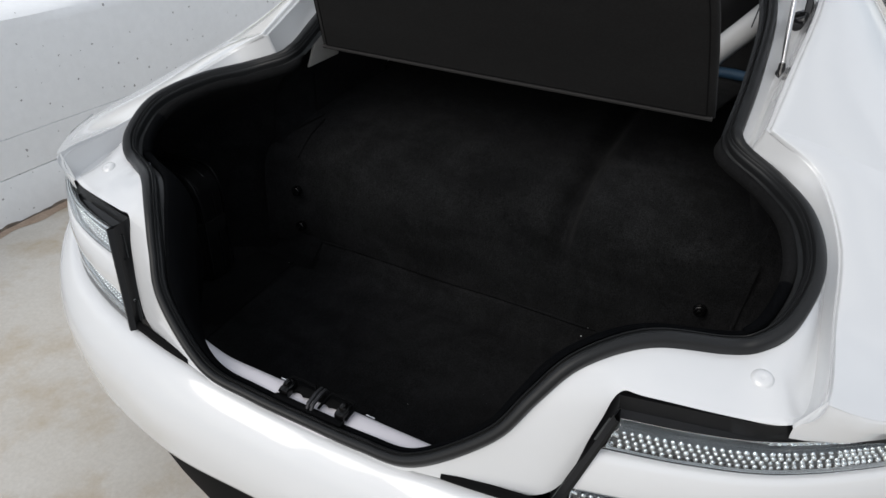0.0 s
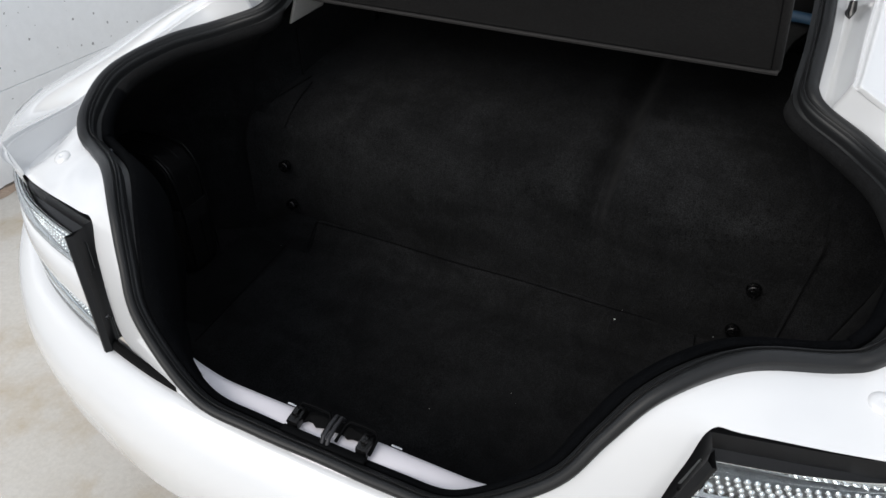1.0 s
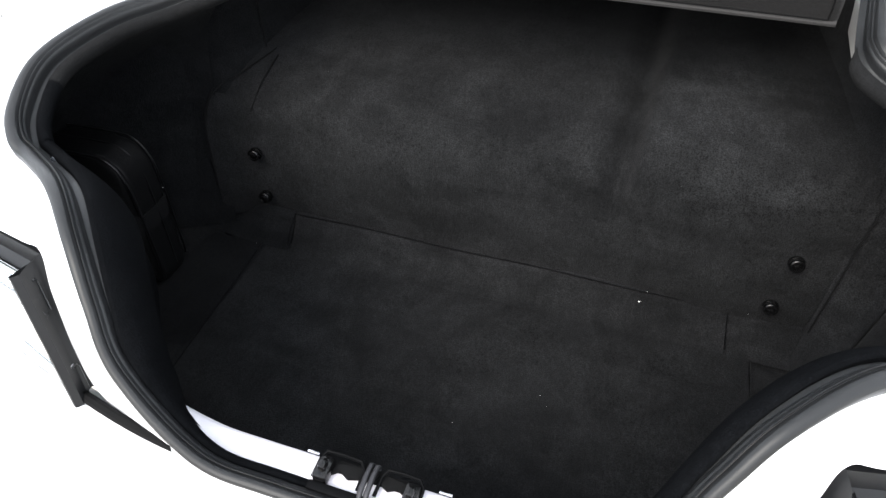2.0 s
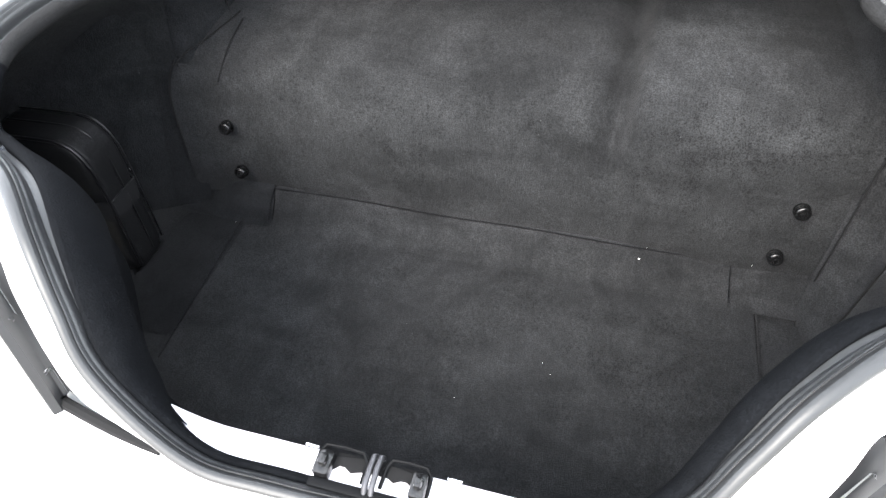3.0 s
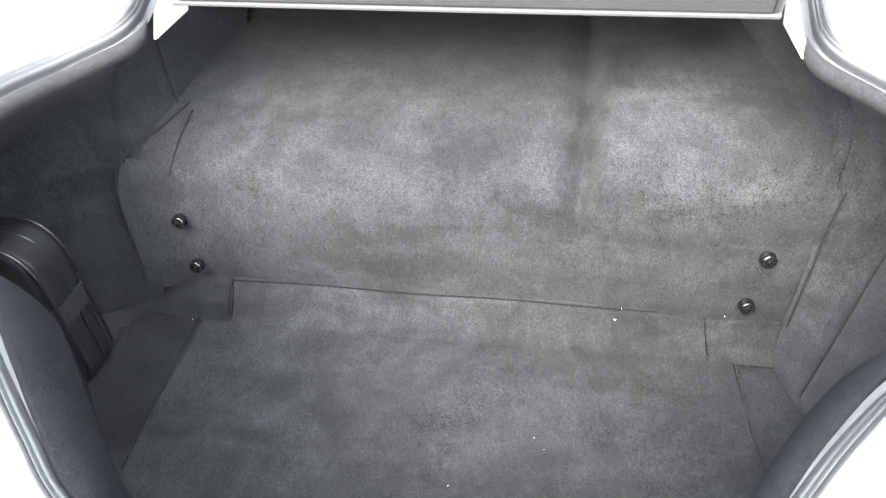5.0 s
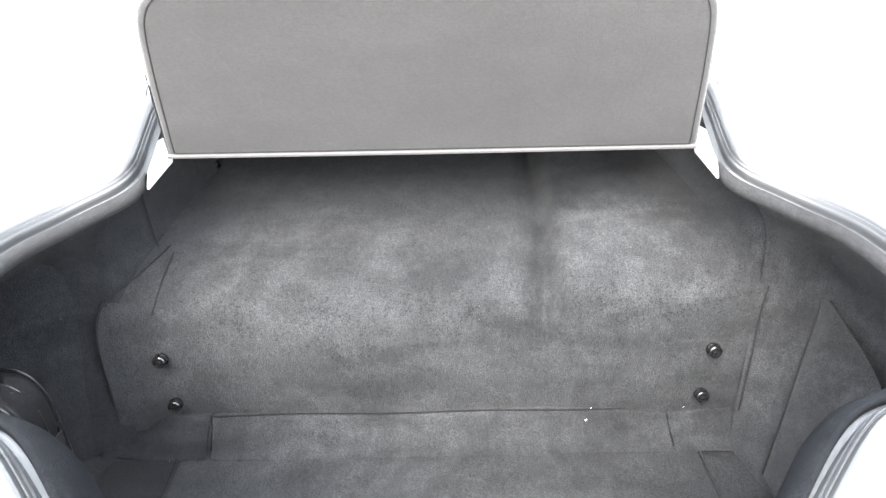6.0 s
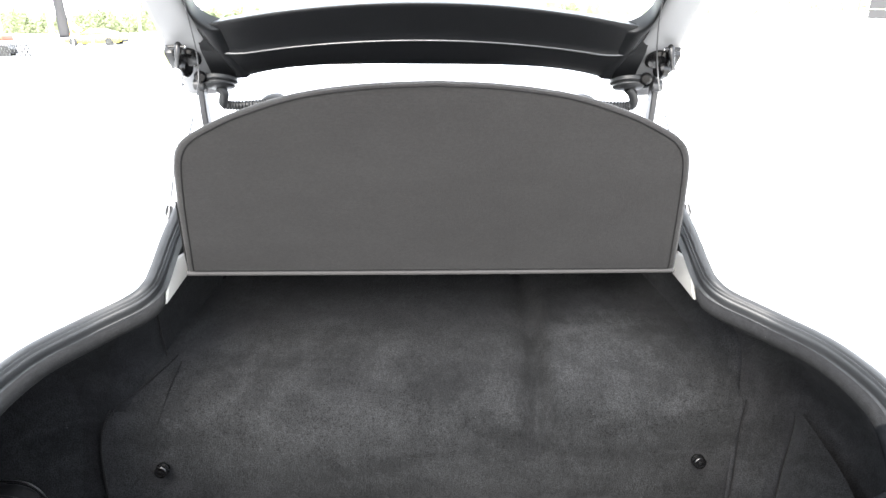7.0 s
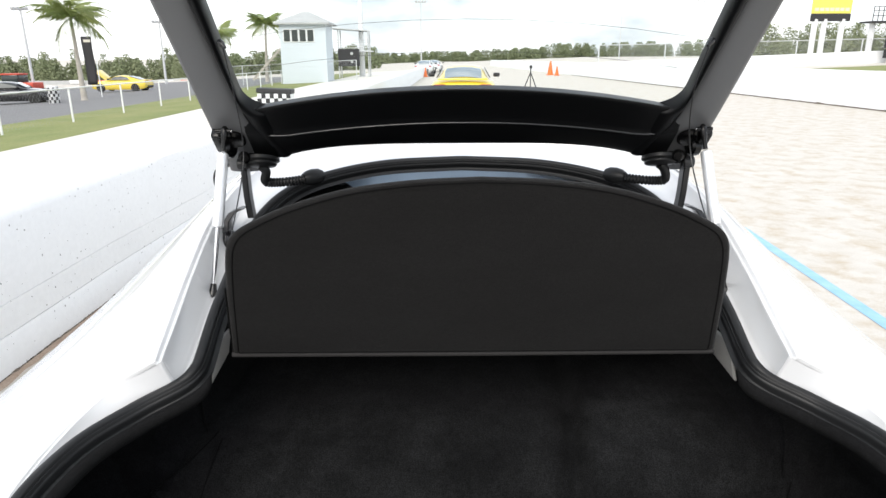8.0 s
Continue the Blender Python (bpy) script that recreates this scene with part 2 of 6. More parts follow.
APRON = material("pale concrete ground", (0.578, 0.558, 0.520), 0.88, var=1.0, vscale=3.2, vrough=0.74, color2=(0.500, 0.470, 0.420), fine=0.16, fscale=90, bump=0.25, bscale=70,
                 dirt=(0.405, 0.335, 0.240), dscale=3.4, dlow=0.48, dhigh=0.66)


DIRT = material("dark dirt", (0.050, 0.042, 0.036), 0.95, var=0.9, vscale=30, color2=(0.20, 0.16, 0.125), bump=0.6, bscale=120)
SILT = material("brown silt", (0.34, 0.25, 0.185), 0.95, var=0.8, vscale=12, color2=(0.46, 0.37, 0.29), fine=0.4, fscale=120, bump=0.4, bscale=90)


def add_pits(m, scale=7.0, size=0.055, color=(0.12, 0.12, 0.12)):
    """Small dark air holes in cast concrete."""
    nt = m.node_tree
    b = nt.nodes["Principled BSDF"]
    old = b.inputs["Base Color"].links[0].from_socket
    tc = nt.nodes.new("ShaderNodeTexCoord")
    v = nt.nodes.new("ShaderNodeTexVoronoi")
    v.inputs["Scale"].default_value = scale
    v.voronoi_dimensions = "2D"
    sx = nt.nodes.new("ShaderNodeSeparateXYZ")
    cx = nt.nodes.new("ShaderNodeCombineXYZ")
    nt.links.new(tc.outputs["Object"], sx.inputs[0])
    nt.links.new(sx.outputs[1], cx.inputs[0])
    nt.links.new(sx.outputs[2], cx.inputs[1])
    wob = nt.nodes.new("ShaderNodeTexNoise")
    wob.inputs["Scale"].default_value, wob.inputs["Detail"].default_value = 90.0, 3.0
    nt.links.new(cx.outputs[0], wob.inputs["Vector"])
    wm = nt.nodes.new("ShaderNodeMix")
    wm.data_type, wm.blend_type = "RGBA", "ADD"
    wm.inputs[0].default_value = 0.012
    nt.links.new(cx.outputs[0], wm.inputs["A"])
    nt.links.new(wob.outputs["Color"], wm.inputs["B"])
    nt.links.new(wm.outputs["Result"], v.inputs["Vector"])
    sz = nt.nodes.new("ShaderNodeMath")
    sz.operation = "MULTIPLY"
    sep = nt.nodes.new("ShaderNodeSeparateColor")
    nt.links.new(v.outputs["Color"], sep.inputs[0])
    pw = nt.nodes.new("ShaderNodeMath")
    pw.operation, pw.inputs[1].default_value = "POWER", 5.0
    nt.links.new(sep.outputs[0], pw.inputs[0])
    sz.inputs[1].default_value = size
    nt.links.new(pw.outputs[0], sz.inputs[0])
    lt = nt.nodes.new("ShaderNodeMath")
    lt.operation = "LESS_THAN"
    nt.links.new(v.outputs["Distance"], lt.inputs[0])
    nt.links.new(sz.outputs[0], lt.inputs[1])
    mx = nt.nodes.new("ShaderNodeMix")
    mx.data_type = "RGBA"
    nt.links.new(lt.outputs[0], mx.inputs[0])
    nt.links.new(old, mx.inputs["A"])
    mx.inputs["B"].default_value = (*color, 1)
    nt.links.new(mx.outputs["Result"], b.inputs["Base Color"])


add_pits(CONCRETE, 20.0, 0.10, (0.33, 0.33, 0.33))

# ---- mesh helpers ----
def cat(pts, m=8):
    """Points on a smooth curve through pts."""
    p = [Vector(v) for v in pts]
    e = [2 * p[0] - p[1], *p, 2 * p[-1] - p[-2]]
    out = []
    for i in range(len(p) - 1):
        a, b, c, d = e[i:i + 4]
        for k in range(m):
            u = k / m
            out.append(0.5 * (2 * b + (c - a) * u + (2 * a - 5 * b + 4 * c - d) * u * u + (3 * b - a - 3 * c + d) * u ** 3))
    return out + [p[-1]]


def loft(bm, rows, closed=False, flip=False):
    """Quads between equally long rows of points."""
    vs = [[bm.verts.new(p) for p in row] for row in rows]
    for a, b in zip(vs, vs[1:]):
        n = len(a)
        for i in range(n if closed else n - 1):
            j = (i + 1) % n
            q = [a[i], a[j], b[j], b[i]]
            bm.faces.new(q[::-1] if flip else q)
    return vs


def mirrored(rows):
    return [[Vector((-p[0], p[1], p[2])) for p in row] for row in rows]


def box(bm, size, at=(0, 0, 0), rot=None, bev=0.0, seg=2):
    m = Matrix.Translation(at) @ (rot or Matrix()) @ Matrix.Diagonal((*size, 1))
    made = bmesh.ops.create_cube(bm, size=1.0, matrix=m)["verts"]
    if bev:
        edges = {e for v in made for e in v.link_edges}
        bmesh.ops.bevel(bm, geom=list(edges), offset=bev, segments=seg, affect="EDGES", profile=0.5)


def tube(bm, pts, r, n=10, cap=True, radii=None):
    """A round tube along points."""
    pts = [Vector(p) for p in pts]
    rows, ref = [], None
    for i, p in enumerate(pts):
        t = (pts[min(i + 1, len(pts) - 1)] - pts[max(i - 1, 0)]).normalized()
        if ref is None:
            ref = t.orthogonal().normalized()
        ref = (ref - t * ref.dot(t)).normalized()
        w = t.cross(ref)
        rr = radii[i] if radii else r
        rows.append([p + (ref * math.cos(2 * math.pi * k / n) + w * math.sin(2 * math.pi * k / n)) * rr for k in range(n)])
    vs = loft(bm, rows, closed=True)
    if cap:
        bm.faces.new(vs[0][::-1])
        bm.faces.new(vs[-1])


def lathe(bm, profile, at, axis=(0, 0, 1), n=20):
    """A turned shape: profile of (radius, height) along axis."""
    q = Vector((0, 0, 1)).rotation_difference(Vector(axis)).to_matrix()
    rows = [[Vector(at) + q @ Vector((r * math.cos(2 * math.pi * k / n), r * math.sin(2 * math.pi * k / n), h)) for k in range(n)] for r, h in profile]
    vs = loft(bm, rows, closed=True)
    if profile[0][0] > 1e-4:
        bm.faces.new(vs[0][::-1])
    if profile[-1][0] > 1e-4:
        bm.faces.new(vs[-1])


def prism(bm, outline, depth):
    """A flat outline of 3D points, thickened along depth."""
    d = Vector(depth)
    a = [bm.verts.new(Vector(p)) for p in outline]
    b = [bm.verts.new(Vector(p) + d) for p in outline]
    bm.faces.new(a[::-1])
    bm.faces.new(b)
    for i in range(len(a)):
        j = (i + 1) % len(a)
        bm.faces.new([a[i], a[j], b[j], b[i]])


def part(name, bm, mat, parent=None, label="", smooth=True, sub=0, solid=0.0, weld=True, bevel=0.0, angle=40):
    """Links a bmesh as one mesh object under a thing or a part."""
    if weld:
        bmesh.ops.remove_doubles(bm, verts=bm.verts, dist=0.0004)
    bmesh.ops.recalc_face_normals(bm, faces=bm.faces)
    me = bpy.data.meshes.new(name)
    bm.to_mesh(me)
    bm.free()
    me.materials.append(mat)
    ob = new(name, me)
    if smooth:
        me.polygons.foreach_set("use_smooth", [True] * len(me.polygons))
        me.set_sharp_from_angle(angle=radians(angle))
    if solid:
        md = ob.modifiers.new("thick", "SOLIDIFY")
        md.thickness, md.offset = solid, -1.0
    if bevel:
        md = ob.modifiers.new("soft", "BEVEL")
        md.width, md.segments, md.limit_method = bevel, 2, "ANGLE"
    if sub:
        md = ob.modifiers.new("smooth", "SUBSURF")
        md.levels = md.render_levels = sub
    if parent:
        ob.parent = parent
        ob.matrix_parent_inverse = parent.matrix_basis.inverted()
    if label:
        tagged(ob, label)
    return ob


def thing(name, label, category, group="", kind="", at=(0, 0, 0)):
    ob = new(name)
    ob.location = at
    ob.empty_display_size = 0.1
    return tagged(ob, label, category, group, kind)


# ---- ground and walls ----
def ground_z(x):
    """The land falls away beyond one wall and rises beyond the other."""
    if x < -2.3:
        return .045 * (max(x, -60) + 2.3)
    return .035 * (min(x, 60) - 12.3) if x > 12.3 else 0.0


bm = bmesh.new()
loft(bm, [[(x, y, ground_z(x)) for x in (-4000, -60, -40, -20, -7.0, -2.3, 0, 3, 12.3, 30, 60, 4000)] for y in (-1500, -8, -2, 0, 4, 12, 40, 200, 4500)])
tagged(part("ground", bm, APRON, smooth=False), "pale stained concrete pit lane ground", "ground", kind="structure")
bm = bmesh.new()


def wall_x(y):
    return -2.06 + 0.021 * max(0.0, y - 3.0) - 0.008 * min(y, 3.0)


rows = []
for off, z in ((0, -0.1), (0, 0.0), (-0.006, 0.06), (-.009, .178), (-.010, .180), (-.022, .1825), (-.010, .185), (-.012, .3265), (-.018, .3285), (-.013, .3305), (-0.02, 0.70), (-0.028, 0.738), (-0.05, 0.755), (-0.25, 0.757), (-0.272, 0.74), (-0.28, 0.70), (-0.30, -0.1)):
    rows.append([(wall_x(y) + off + 0.004 * noise.noise((y * 2, z * 9, 3)), y, z + 0.006 * noise.noise((y * 3, 5, off * 9)) * (z > 0.5)) for y in [-6 + 0.25 * i for i in range(64)] + [10 + 2 * i for i in range(36)]])
vs = loft(bm, rows)
for k in (0, -1):
    bm.faces.new([r[k] for r in vs])
tagged(part("wall_west", bm, CONCRETE), "low white-painted concrete pit wall, stained at its foot", "wall", kind="structure")
# crumbled dirt along the foot of the wall
bm = bmesh.new()
ys = [-5 + .03 * i for i in range(420)]
r0, r1, r2 = [], [], []
for y in ys:
    w = .004 + .012 * abs(noise.noise((y * 3, 1, 0))) + .030 * max(0, noise.noise((y * 13, 2, 0))) ** 1.3
    r0.append((wall_x(y) - .004, y, .006 + .026 * abs(noise.noise((y * 9, 7, 1)))))
    r1.append((wall_x(y) + w * .4, y, .008 + .006 * noise.noise((y * 30, 3, 1))))
    r2.append((wall_x(y) + w, y, .001))
loft(bm, [r0, r1, r2])
tagged(part("trim", bm, DIRT), "dark dirt along the foot of the wall", "dirt", kind="structure")
bm = bmesh.new()
loft(bm, [[(wall_x(y) + .004, y, .0042) for y in ys], [(wall_x(y) + .030 + .018 * noise.noise((y * 1.7, 8, 0)) + .010 * noise.noise((y * 11, 4, 2)), y, .0040) for y in ys], [(wall_x(y) + .052 + .022 * noise.noise((y * 1.7, 8, 0)) + .016 * noise.noise((y * 9, 6, 2)), y, .0012) for y in ys]])
tagged(part("trim_silt", bm, SILT), "brown silt washed along the wall's foot", "dirt", kind="structure")


# ---- the white car ----
car = thing("car", "pearl white sports coupe with its tailgate open on concrete", "car", at=(0, 0, 0))

# outer foot of the boot seal, from the rear lip round to the roof (one half)
SEAL = [(0, -.540, .694), (.09, -.545, .703), (.169, -.547, .722), (.255, -.520, .787), (.291, -.489, .840), (.326, -.455, .882), (.387, -.404, .900), (.465, -.359, .888), (.498, -.344, .896), (.526, -.306, .914),
        (.539, -.235, .943), (.522, -.137, .958), (.480, -.060, .966), (.427, -.024, .984), (.410, -.006, .998), (.4085, .022, 1.010), (.411, .117, 1.053), (.405, .28, 1.118), (.372, .40, 1.165), (.30, .475, 1.193),
        (.17, .53, 1.212), (0, .55, 1.218)]
# the edge where the gutter round it meets lamps, bumper and outer skin
EDGE = [(0, -.541, .688), (.09, -.546, .697), (.185, -.546, .711), (.322, -.508, .716), (.358, -.478, .815), (.372, -.457, .862), (.40, -.451, .864), (.485, -.433, .861), (.538, -.418, .862), (.561, -.421, .906),
        (.566, -.285, .914), (.562, -.16, .947), (.524, -.055, .988), (.463, -.042, 1.023), (.449, -.037, 1.031), (.4505, -.018, 1.038), (.463, .125, 1.089), (.476, .30, 1.143), (.470, .45, 1.185), (.40, .60, 1.222),
        (.22, .66, 1.242), (0, .68, 1.25)]
# how deep the gutter dips just inside that edge
DIP = [0, 0, 0, 0, 0, 0, 0, 0, 0.0, .044, .030, .024, .026, .036, .042, .046, .060, .068, .040, .02, .016, .014]
M = 6
seal_c = cat(SEAL, M)
edge_c = cat(EDGE, M)
dip_c = [v[0] for v in cat([(d, 0, 0) for d in DIP], M)]


def gutter_rows():
    rows = [[] for _ in range(11)]
    for s, e, d in zip(seal_c, edge_c, dip_c):
        w = e - s
        inward = Vector((w.x, w.y, 0))
        inward = inward.normalized() if inward.length > 1e-6 else Vector((0, 0, 0))
        lip = min(.0105, d * .26)
        rows[0].append(s - w * (.08 if s.y < .42 else .04) - Vector((0, 0, .016)))
        rows[1].append(s)
        rows[2].append(s + w * 0.45 - Vector((0, 0, d * 0.9)))
        rows[3].append(e - inward * min(.024, lip + d * .42) - Vector((0, 0, d)))
        for k, (f, drop) in enumerate(((1.14, .30), (1.0, .09), (.86, .065), (.66, .135), (.38, .125), (.16, .02), (0, 0))):
            rows[4 + k].append(e - inward * (lip * f) - Vector((0, 0, d * drop)))
    return rows


# outer skin: sections from the ridge over the haunch to the sill
SKIN = [
    [(.561, -.421, .906), (.60, -.404, .888), (.675, -.350, .864), (.755, -.27, .850), (.825, -.17, .838), (.868, -.09, .80), (.885, -.05, .74)],
    [(.566, -.36, .908), (.61, -.352, .893), (.690, -.320, .868), (.768, -.24, .850), (.838, -.145, .836), (.880, -.06, .785), (.898, -.02, .70)],
    [(.564, -.285, .908), (.605, -.28, .902), (.70, -.255, .878), (.785, -.19, .855), (.858, -.10, .826), (.900, -.02, .76), (.912, .02, .65)],
    [(.560, -.16, .945), (.603, -.15, .936), (.70, -.13, .900), (.795, -.09, .866), (.875, -.03, .82), (.915, .03, .74), (.925, .06, .62)],
    [(.522, -.055, .986), (.572, -.045, .976), (.69, -.02, .928), (.795, .015, .882), (.885, .05, .82), (.925, .09, .73), (.933, .11, .60)],
    [(.449, -.037, 1.028), (.50, -.005, 1.014), (.66, .05, .957), (.79, .085, .888), (.888, .115, .82), (.930, .14, .72), (.937, .15, .60)],
    [(.463, .125, 1.088), (.51, .13, 1.066), (.655, .17, .982), (.78, .19, .906), (.888, .205, .82), (.932, .215, .72), (.938, .22, .60)],
    [(.476, .30, 1.143), (.522, .30, 1.118), (.645, .31, 1.017), (.77, .32, .922), (.886, .325, .82), (.930, .33, .72), (.936, .33, .60)],
    [(.470, .45, 1.185), (.516, .45, 1.16), (.63, .45, 1.052), (.755, .45, .934), (.878, .45, .825), (.922, .45, .72), (.930, .45, .60)],
    [(.445, .60, 1.218), (.50, .60, 1.19), (.615, .60, 1.075), (.735, .60, .94), (.868, .60, .83), (.912, .60, .72), (.918, .60, .60)],
    [(.43, .95, 1.252), (.49, .95, 1.225), (.60, .95, 1.09), (.71, .95, .93), (.85, .95, .84), (.89, .95, .72), (.90, .95, .60)],
    [(.42, 1.35, 1.255), (.48, 1.35, 1.228), (.60, 1.35, 1.09), (.71, 1.35, .93), (.845, 1.35, .85), (.88, 1.35, .72), (.89, 1.35, .60)],
    [(.40, 1.75, 1.17), (.46, 1.75, 1.14), (.585, 1.75, 1.04), (.70, 1.75, .93), (.845, 1.75, .85), (.885, 1.75, .72), (.89, 1.75, .60)],
    [(.40, 2.2, .985), (.46, 2.2, .98), (.58, 2.2, .95), (.70, 2.2, .91), (.85, 2.2, .83), (.90, 2.2, .70), (.91, 2.2, .60)],
    [(.36, 2.9, .90), (.42, 2.9, .90), (.56, 2.9, .88), (.70, 2.9, .85), (.86, 2.9, .78), (.91, 2.9, .68), (.92, 2.9, .58)],
    [(.30, 3.5, .74), (.36, 3.5, .74), (.48, 3.5, .72), (.60, 3.48, .70), (.74, 3.42, .66), (.82, 3.38, .60), (.84, 3.36, .52)],
    [(.26, 3.72, .55), (.3, 3.72, .55), (.40, 3.70, .54), (.52, 3.66, .52), (.66, 3.58, .50), (.74, 3.52, .46), (.77, 3.5, .40)],
]
def between(a, b, f):
    return [tuple(Vector(p).lerp(Vector(q), f)) for p, q in zip(a, b)]


SKIN.insert(6, between(SKIN[5], SKIN[6], .12))
SKIN.insert(5, between(SKIN[4], SKIN[5], .85))
bm = bmesh.new()
g = gutter_rows()
loft(bm, g)
loft(bm, mirrored(g))
cols = [cat([sec[k] for sec in SKIN], M) for k in range(7)]
for i in range(M * 2, M * 10 + 1):
    cols[0][i] = edge_c[M * 10 + i - M * 2].copy()
for i in range(0, M * 2):
    cols[0][i] = edge_c[M * 9 + i // 2].copy() if i % 2 == 0 else edge_c[M * 9 + i // 2].lerp(edge_c[M * 9 + i // 2 + 1], .5)
cols.insert(1, [p.lerp(q, .10) + Vector((0, 0, .0006)) for p, q in zip(cols[0], cols[1])])
cols.append([Vector((p.x - .004, p.y, .42)) for p in cols[7]])
cols.append([Vector((p.x - .03, p.y, .24)) for p in cols[7]])
cols.append([Vector((p.x - .12, p.y, .17)) for p in cols[7]])
loft(bm, cols)
loft(bm, mirrored(cols))
# roof, screen and bonnet between the two sides
mid = [(0, .68, 1.25), (0, .95, 1.272), (0, 1.35, 1.275), (0, 1.75, 1.19), (0, 2.2, 1.01), (0, 2.9, .93), (0, 3.5, .765), (0, 3.74, .56)]
side = [(.445, .60, 1.218)] + [SKIN[k][0] for k in range(12, 19)]
rows = []
for c, s in zip(mid, side):
    c, s = Vector(c), Vector(s)
    rows.append([Vector((s.x * f, c.y + (s.y - c.y) * f * f, c.z + (s.z - c.z) * abs(f) ** 2.4)) for f in (-1, -.75, -.5, -.25, 0, .25, .5, .75, 1)])
loft(bm, rows[:3])
loft(bm, rows[4:])
last = [c[-1] for c in cols]
loft(bm, [last, [Vector((p.x * .5, p.y + .04, p.z)) for p in last], [Vector((0, p.y + .05, p.z)) for p in last], [Vector((-p.x * .5, p.y + .04, p.z)) for p in last], [Vector((-p.x, p.y, p.z)) for p in last]])
part("body_shell", bm, WHITE, car, sub=1, angle=60)
for sgn in (1, -1):
    bm = bmesh.new()
    loft(bm, [[(sgn * (x + .010), y, z + .006) for x, y, z in row] for row in ([(.515, .80, 1.175), (.508, 1.1, 1.195), (.505, 1.4, 1.185), (.497, 1.68, 1.11)], [(.605, .74, 1.075), (.602, 1.1, 1.088), (.60, 1.4, 1.085), (.587, 1.75, 1.04)], [(.70, .72, .955), (.705, 1.1, .945), (.703, 1.4, .947), (.69, 1.80, .945)])])
    part("side_window", bm, GLOSSBLACK, car, "dark side window", sub=1)
bm = bmesh.new()
loft(bm, rows[2:5])
part("windscreen", bm, SCREEN, car, "tinted windscreen", solid=.004, smooth=False).visible_shadow = False

# roof edge strip ahead of the opening
bm = bmesh.new()
e = [p for p in edge_c if p.y > .44]
r0 = [p.copy() for p in e]
r1 = []
for p in e:
    f = p.x / .47
    r1.append(Vector((min(p.x * 1.0, .447), .68 + (.60 - .68) * f * f if p.y < .675 else p.y, p.z + .004)))
r2 = [Vector((p.x, max(p.y, .70 - .08 * (p.x / .47) ** 2) + .012, 1.252 - .030 * abs(p.x / .47) ** 2.4)) for p in r1]
loft(bm, [r0, r2])
loft(bm, mirrored([r0, r2]))
part("roof_edge", bm, WHITE, car)

# tail of each haunch: the skin turns down to the lamp
for sgn in (1, -1):
    bm = bmesh.new()
    tail = [cols[k][0] for k in (0, 2, 3, 4, 5)]
    tail = [tail[0] + Vector((-.020, .0035, -.042))] + [p + Vector((-.001, .003, .001)) for p in tail]
    low = [tail[0] + Vector((.0015, -.001, -.019)), Vector((.557, -.415, .8455))] + [Vector((p.x - .004, p.y + .002, min(.846, p.z - .010))) for p in tail[2:]]
    rows = [tail, [p.lerp(q, .08) + Vector((.001, -.0035, 0)) for p, q in zip(tail, low)], [p.lerp(q, .5) + Vector((0, -.003, 0)) for p, q in zip(tail, low)], [q + Vector((0, -.001, .002)) for q in low], [q + Vector((-.004, .012, -.001)) for q in low]]
    loft(bm, [[Vector((p.x * sgn, p.y, p.z)) for p in r] for r in rows])
    part("tail_panel", bm, WHITE, car, "white tail edge above the lamp", angle=50)
# rear bumper
PLAN = [(0, -.541, .690), (.10, -.5425, .698), (.185, -.543, .709), (.26, -.535, .710), (.35, -.515, .704), (.45, -.487, .700), (.56, -.442, .697), (.67, -.368, .697), (.77, -.272, .70), (.845, -.15, .71),
        (.888, -.04, .715)]
BULGE = ((0, 0), (.005, .013), (.026, .034), (.058, .050), (.068, .0535), (.10, .056), (.15, .053), (.20, .046), (.30, .028), (.37, .010), (.6, -.03))


def bulge_at(d):
    for (a, u), (b, v) in zip(BULGE, BULGE[1:]):
        if d <= b:
            return u + (v - u) * (d - a) / (b - a)
    return BULGE[-1][1]


plan = cat(PLAN, 4)
def bumper_rows(fr, low, inset=0.0):
    rows = [[] for _ in fr]
    for i, p in enumerate(plan):
        a, b = plan[max(i - 1, 0)], plan[min(i + 1, len(plan) - 1)]
        t = (b - a).normalized()
        nrm = Vector((t.y if i else 0.0, -t.x, 0)).normalized()
        f = min(1.0, max(0.0, (p.x - .45) / .35))
        f = f * f * (3 - 2 * f)
        low_z = .562 - .040 * (min(p.x, .5) / .5) ** 2 - .17 * f
        z0, z1 = (p.z, low_z) if not low else (low_z, .20)
        for k, u in enumerate(fr):
            z = z0 + (z1 - z0) * u
            rows[k].append(Vector((p.x, p.y, 0)) + nrm * (bulge_at(p.z - z) - inset * (1 + 2.5 * f)) + Vector((0, 0, z)))
    return rows


bm = bmesh.new()
rows = bumper_rows((0, .03, .10, .22, .40, .60, .80, .97, 1.0), False)
rows.insert(0, [p + Vector((0, .02, -.012)) for p in rows[0]])
rows.append([p + Vector((0, .012, .0)) for p in rows[-1]])
loft(bm, rows)
loft(bm, mirrored(rows))
part("rear_bumper", bm, WHITE, car, "pearl white rear bumper cover", sub=1, angle=50)
bm = bmesh.new()
rows = bumper_rows((-.02, 0, .05, .3, .6, 1.0), True, .028)
rows.append([p + Vector((-.05 * (p.x > .1), .12, -.03)) for p in rows[-1]])
rows = [r[:-13] for r in rows]
loft(bm, rows)
loft(bm, mirrored(rows))
part("diffuser", bm, MATTE, car, "satin black lower valance", sub=1)
# dark gap between bumper and body
gap = [p + Vector((0, .004, .004)) for p in plan if .20 < p.x < .36]
for sgn in (1, -1):
    bm = bmesh.new()
    tube(bm, [Vector((p.x * sgn, p.y, p.z)) for p in gap], .0062, 8)
    part("seam", bm, MATTE, car)


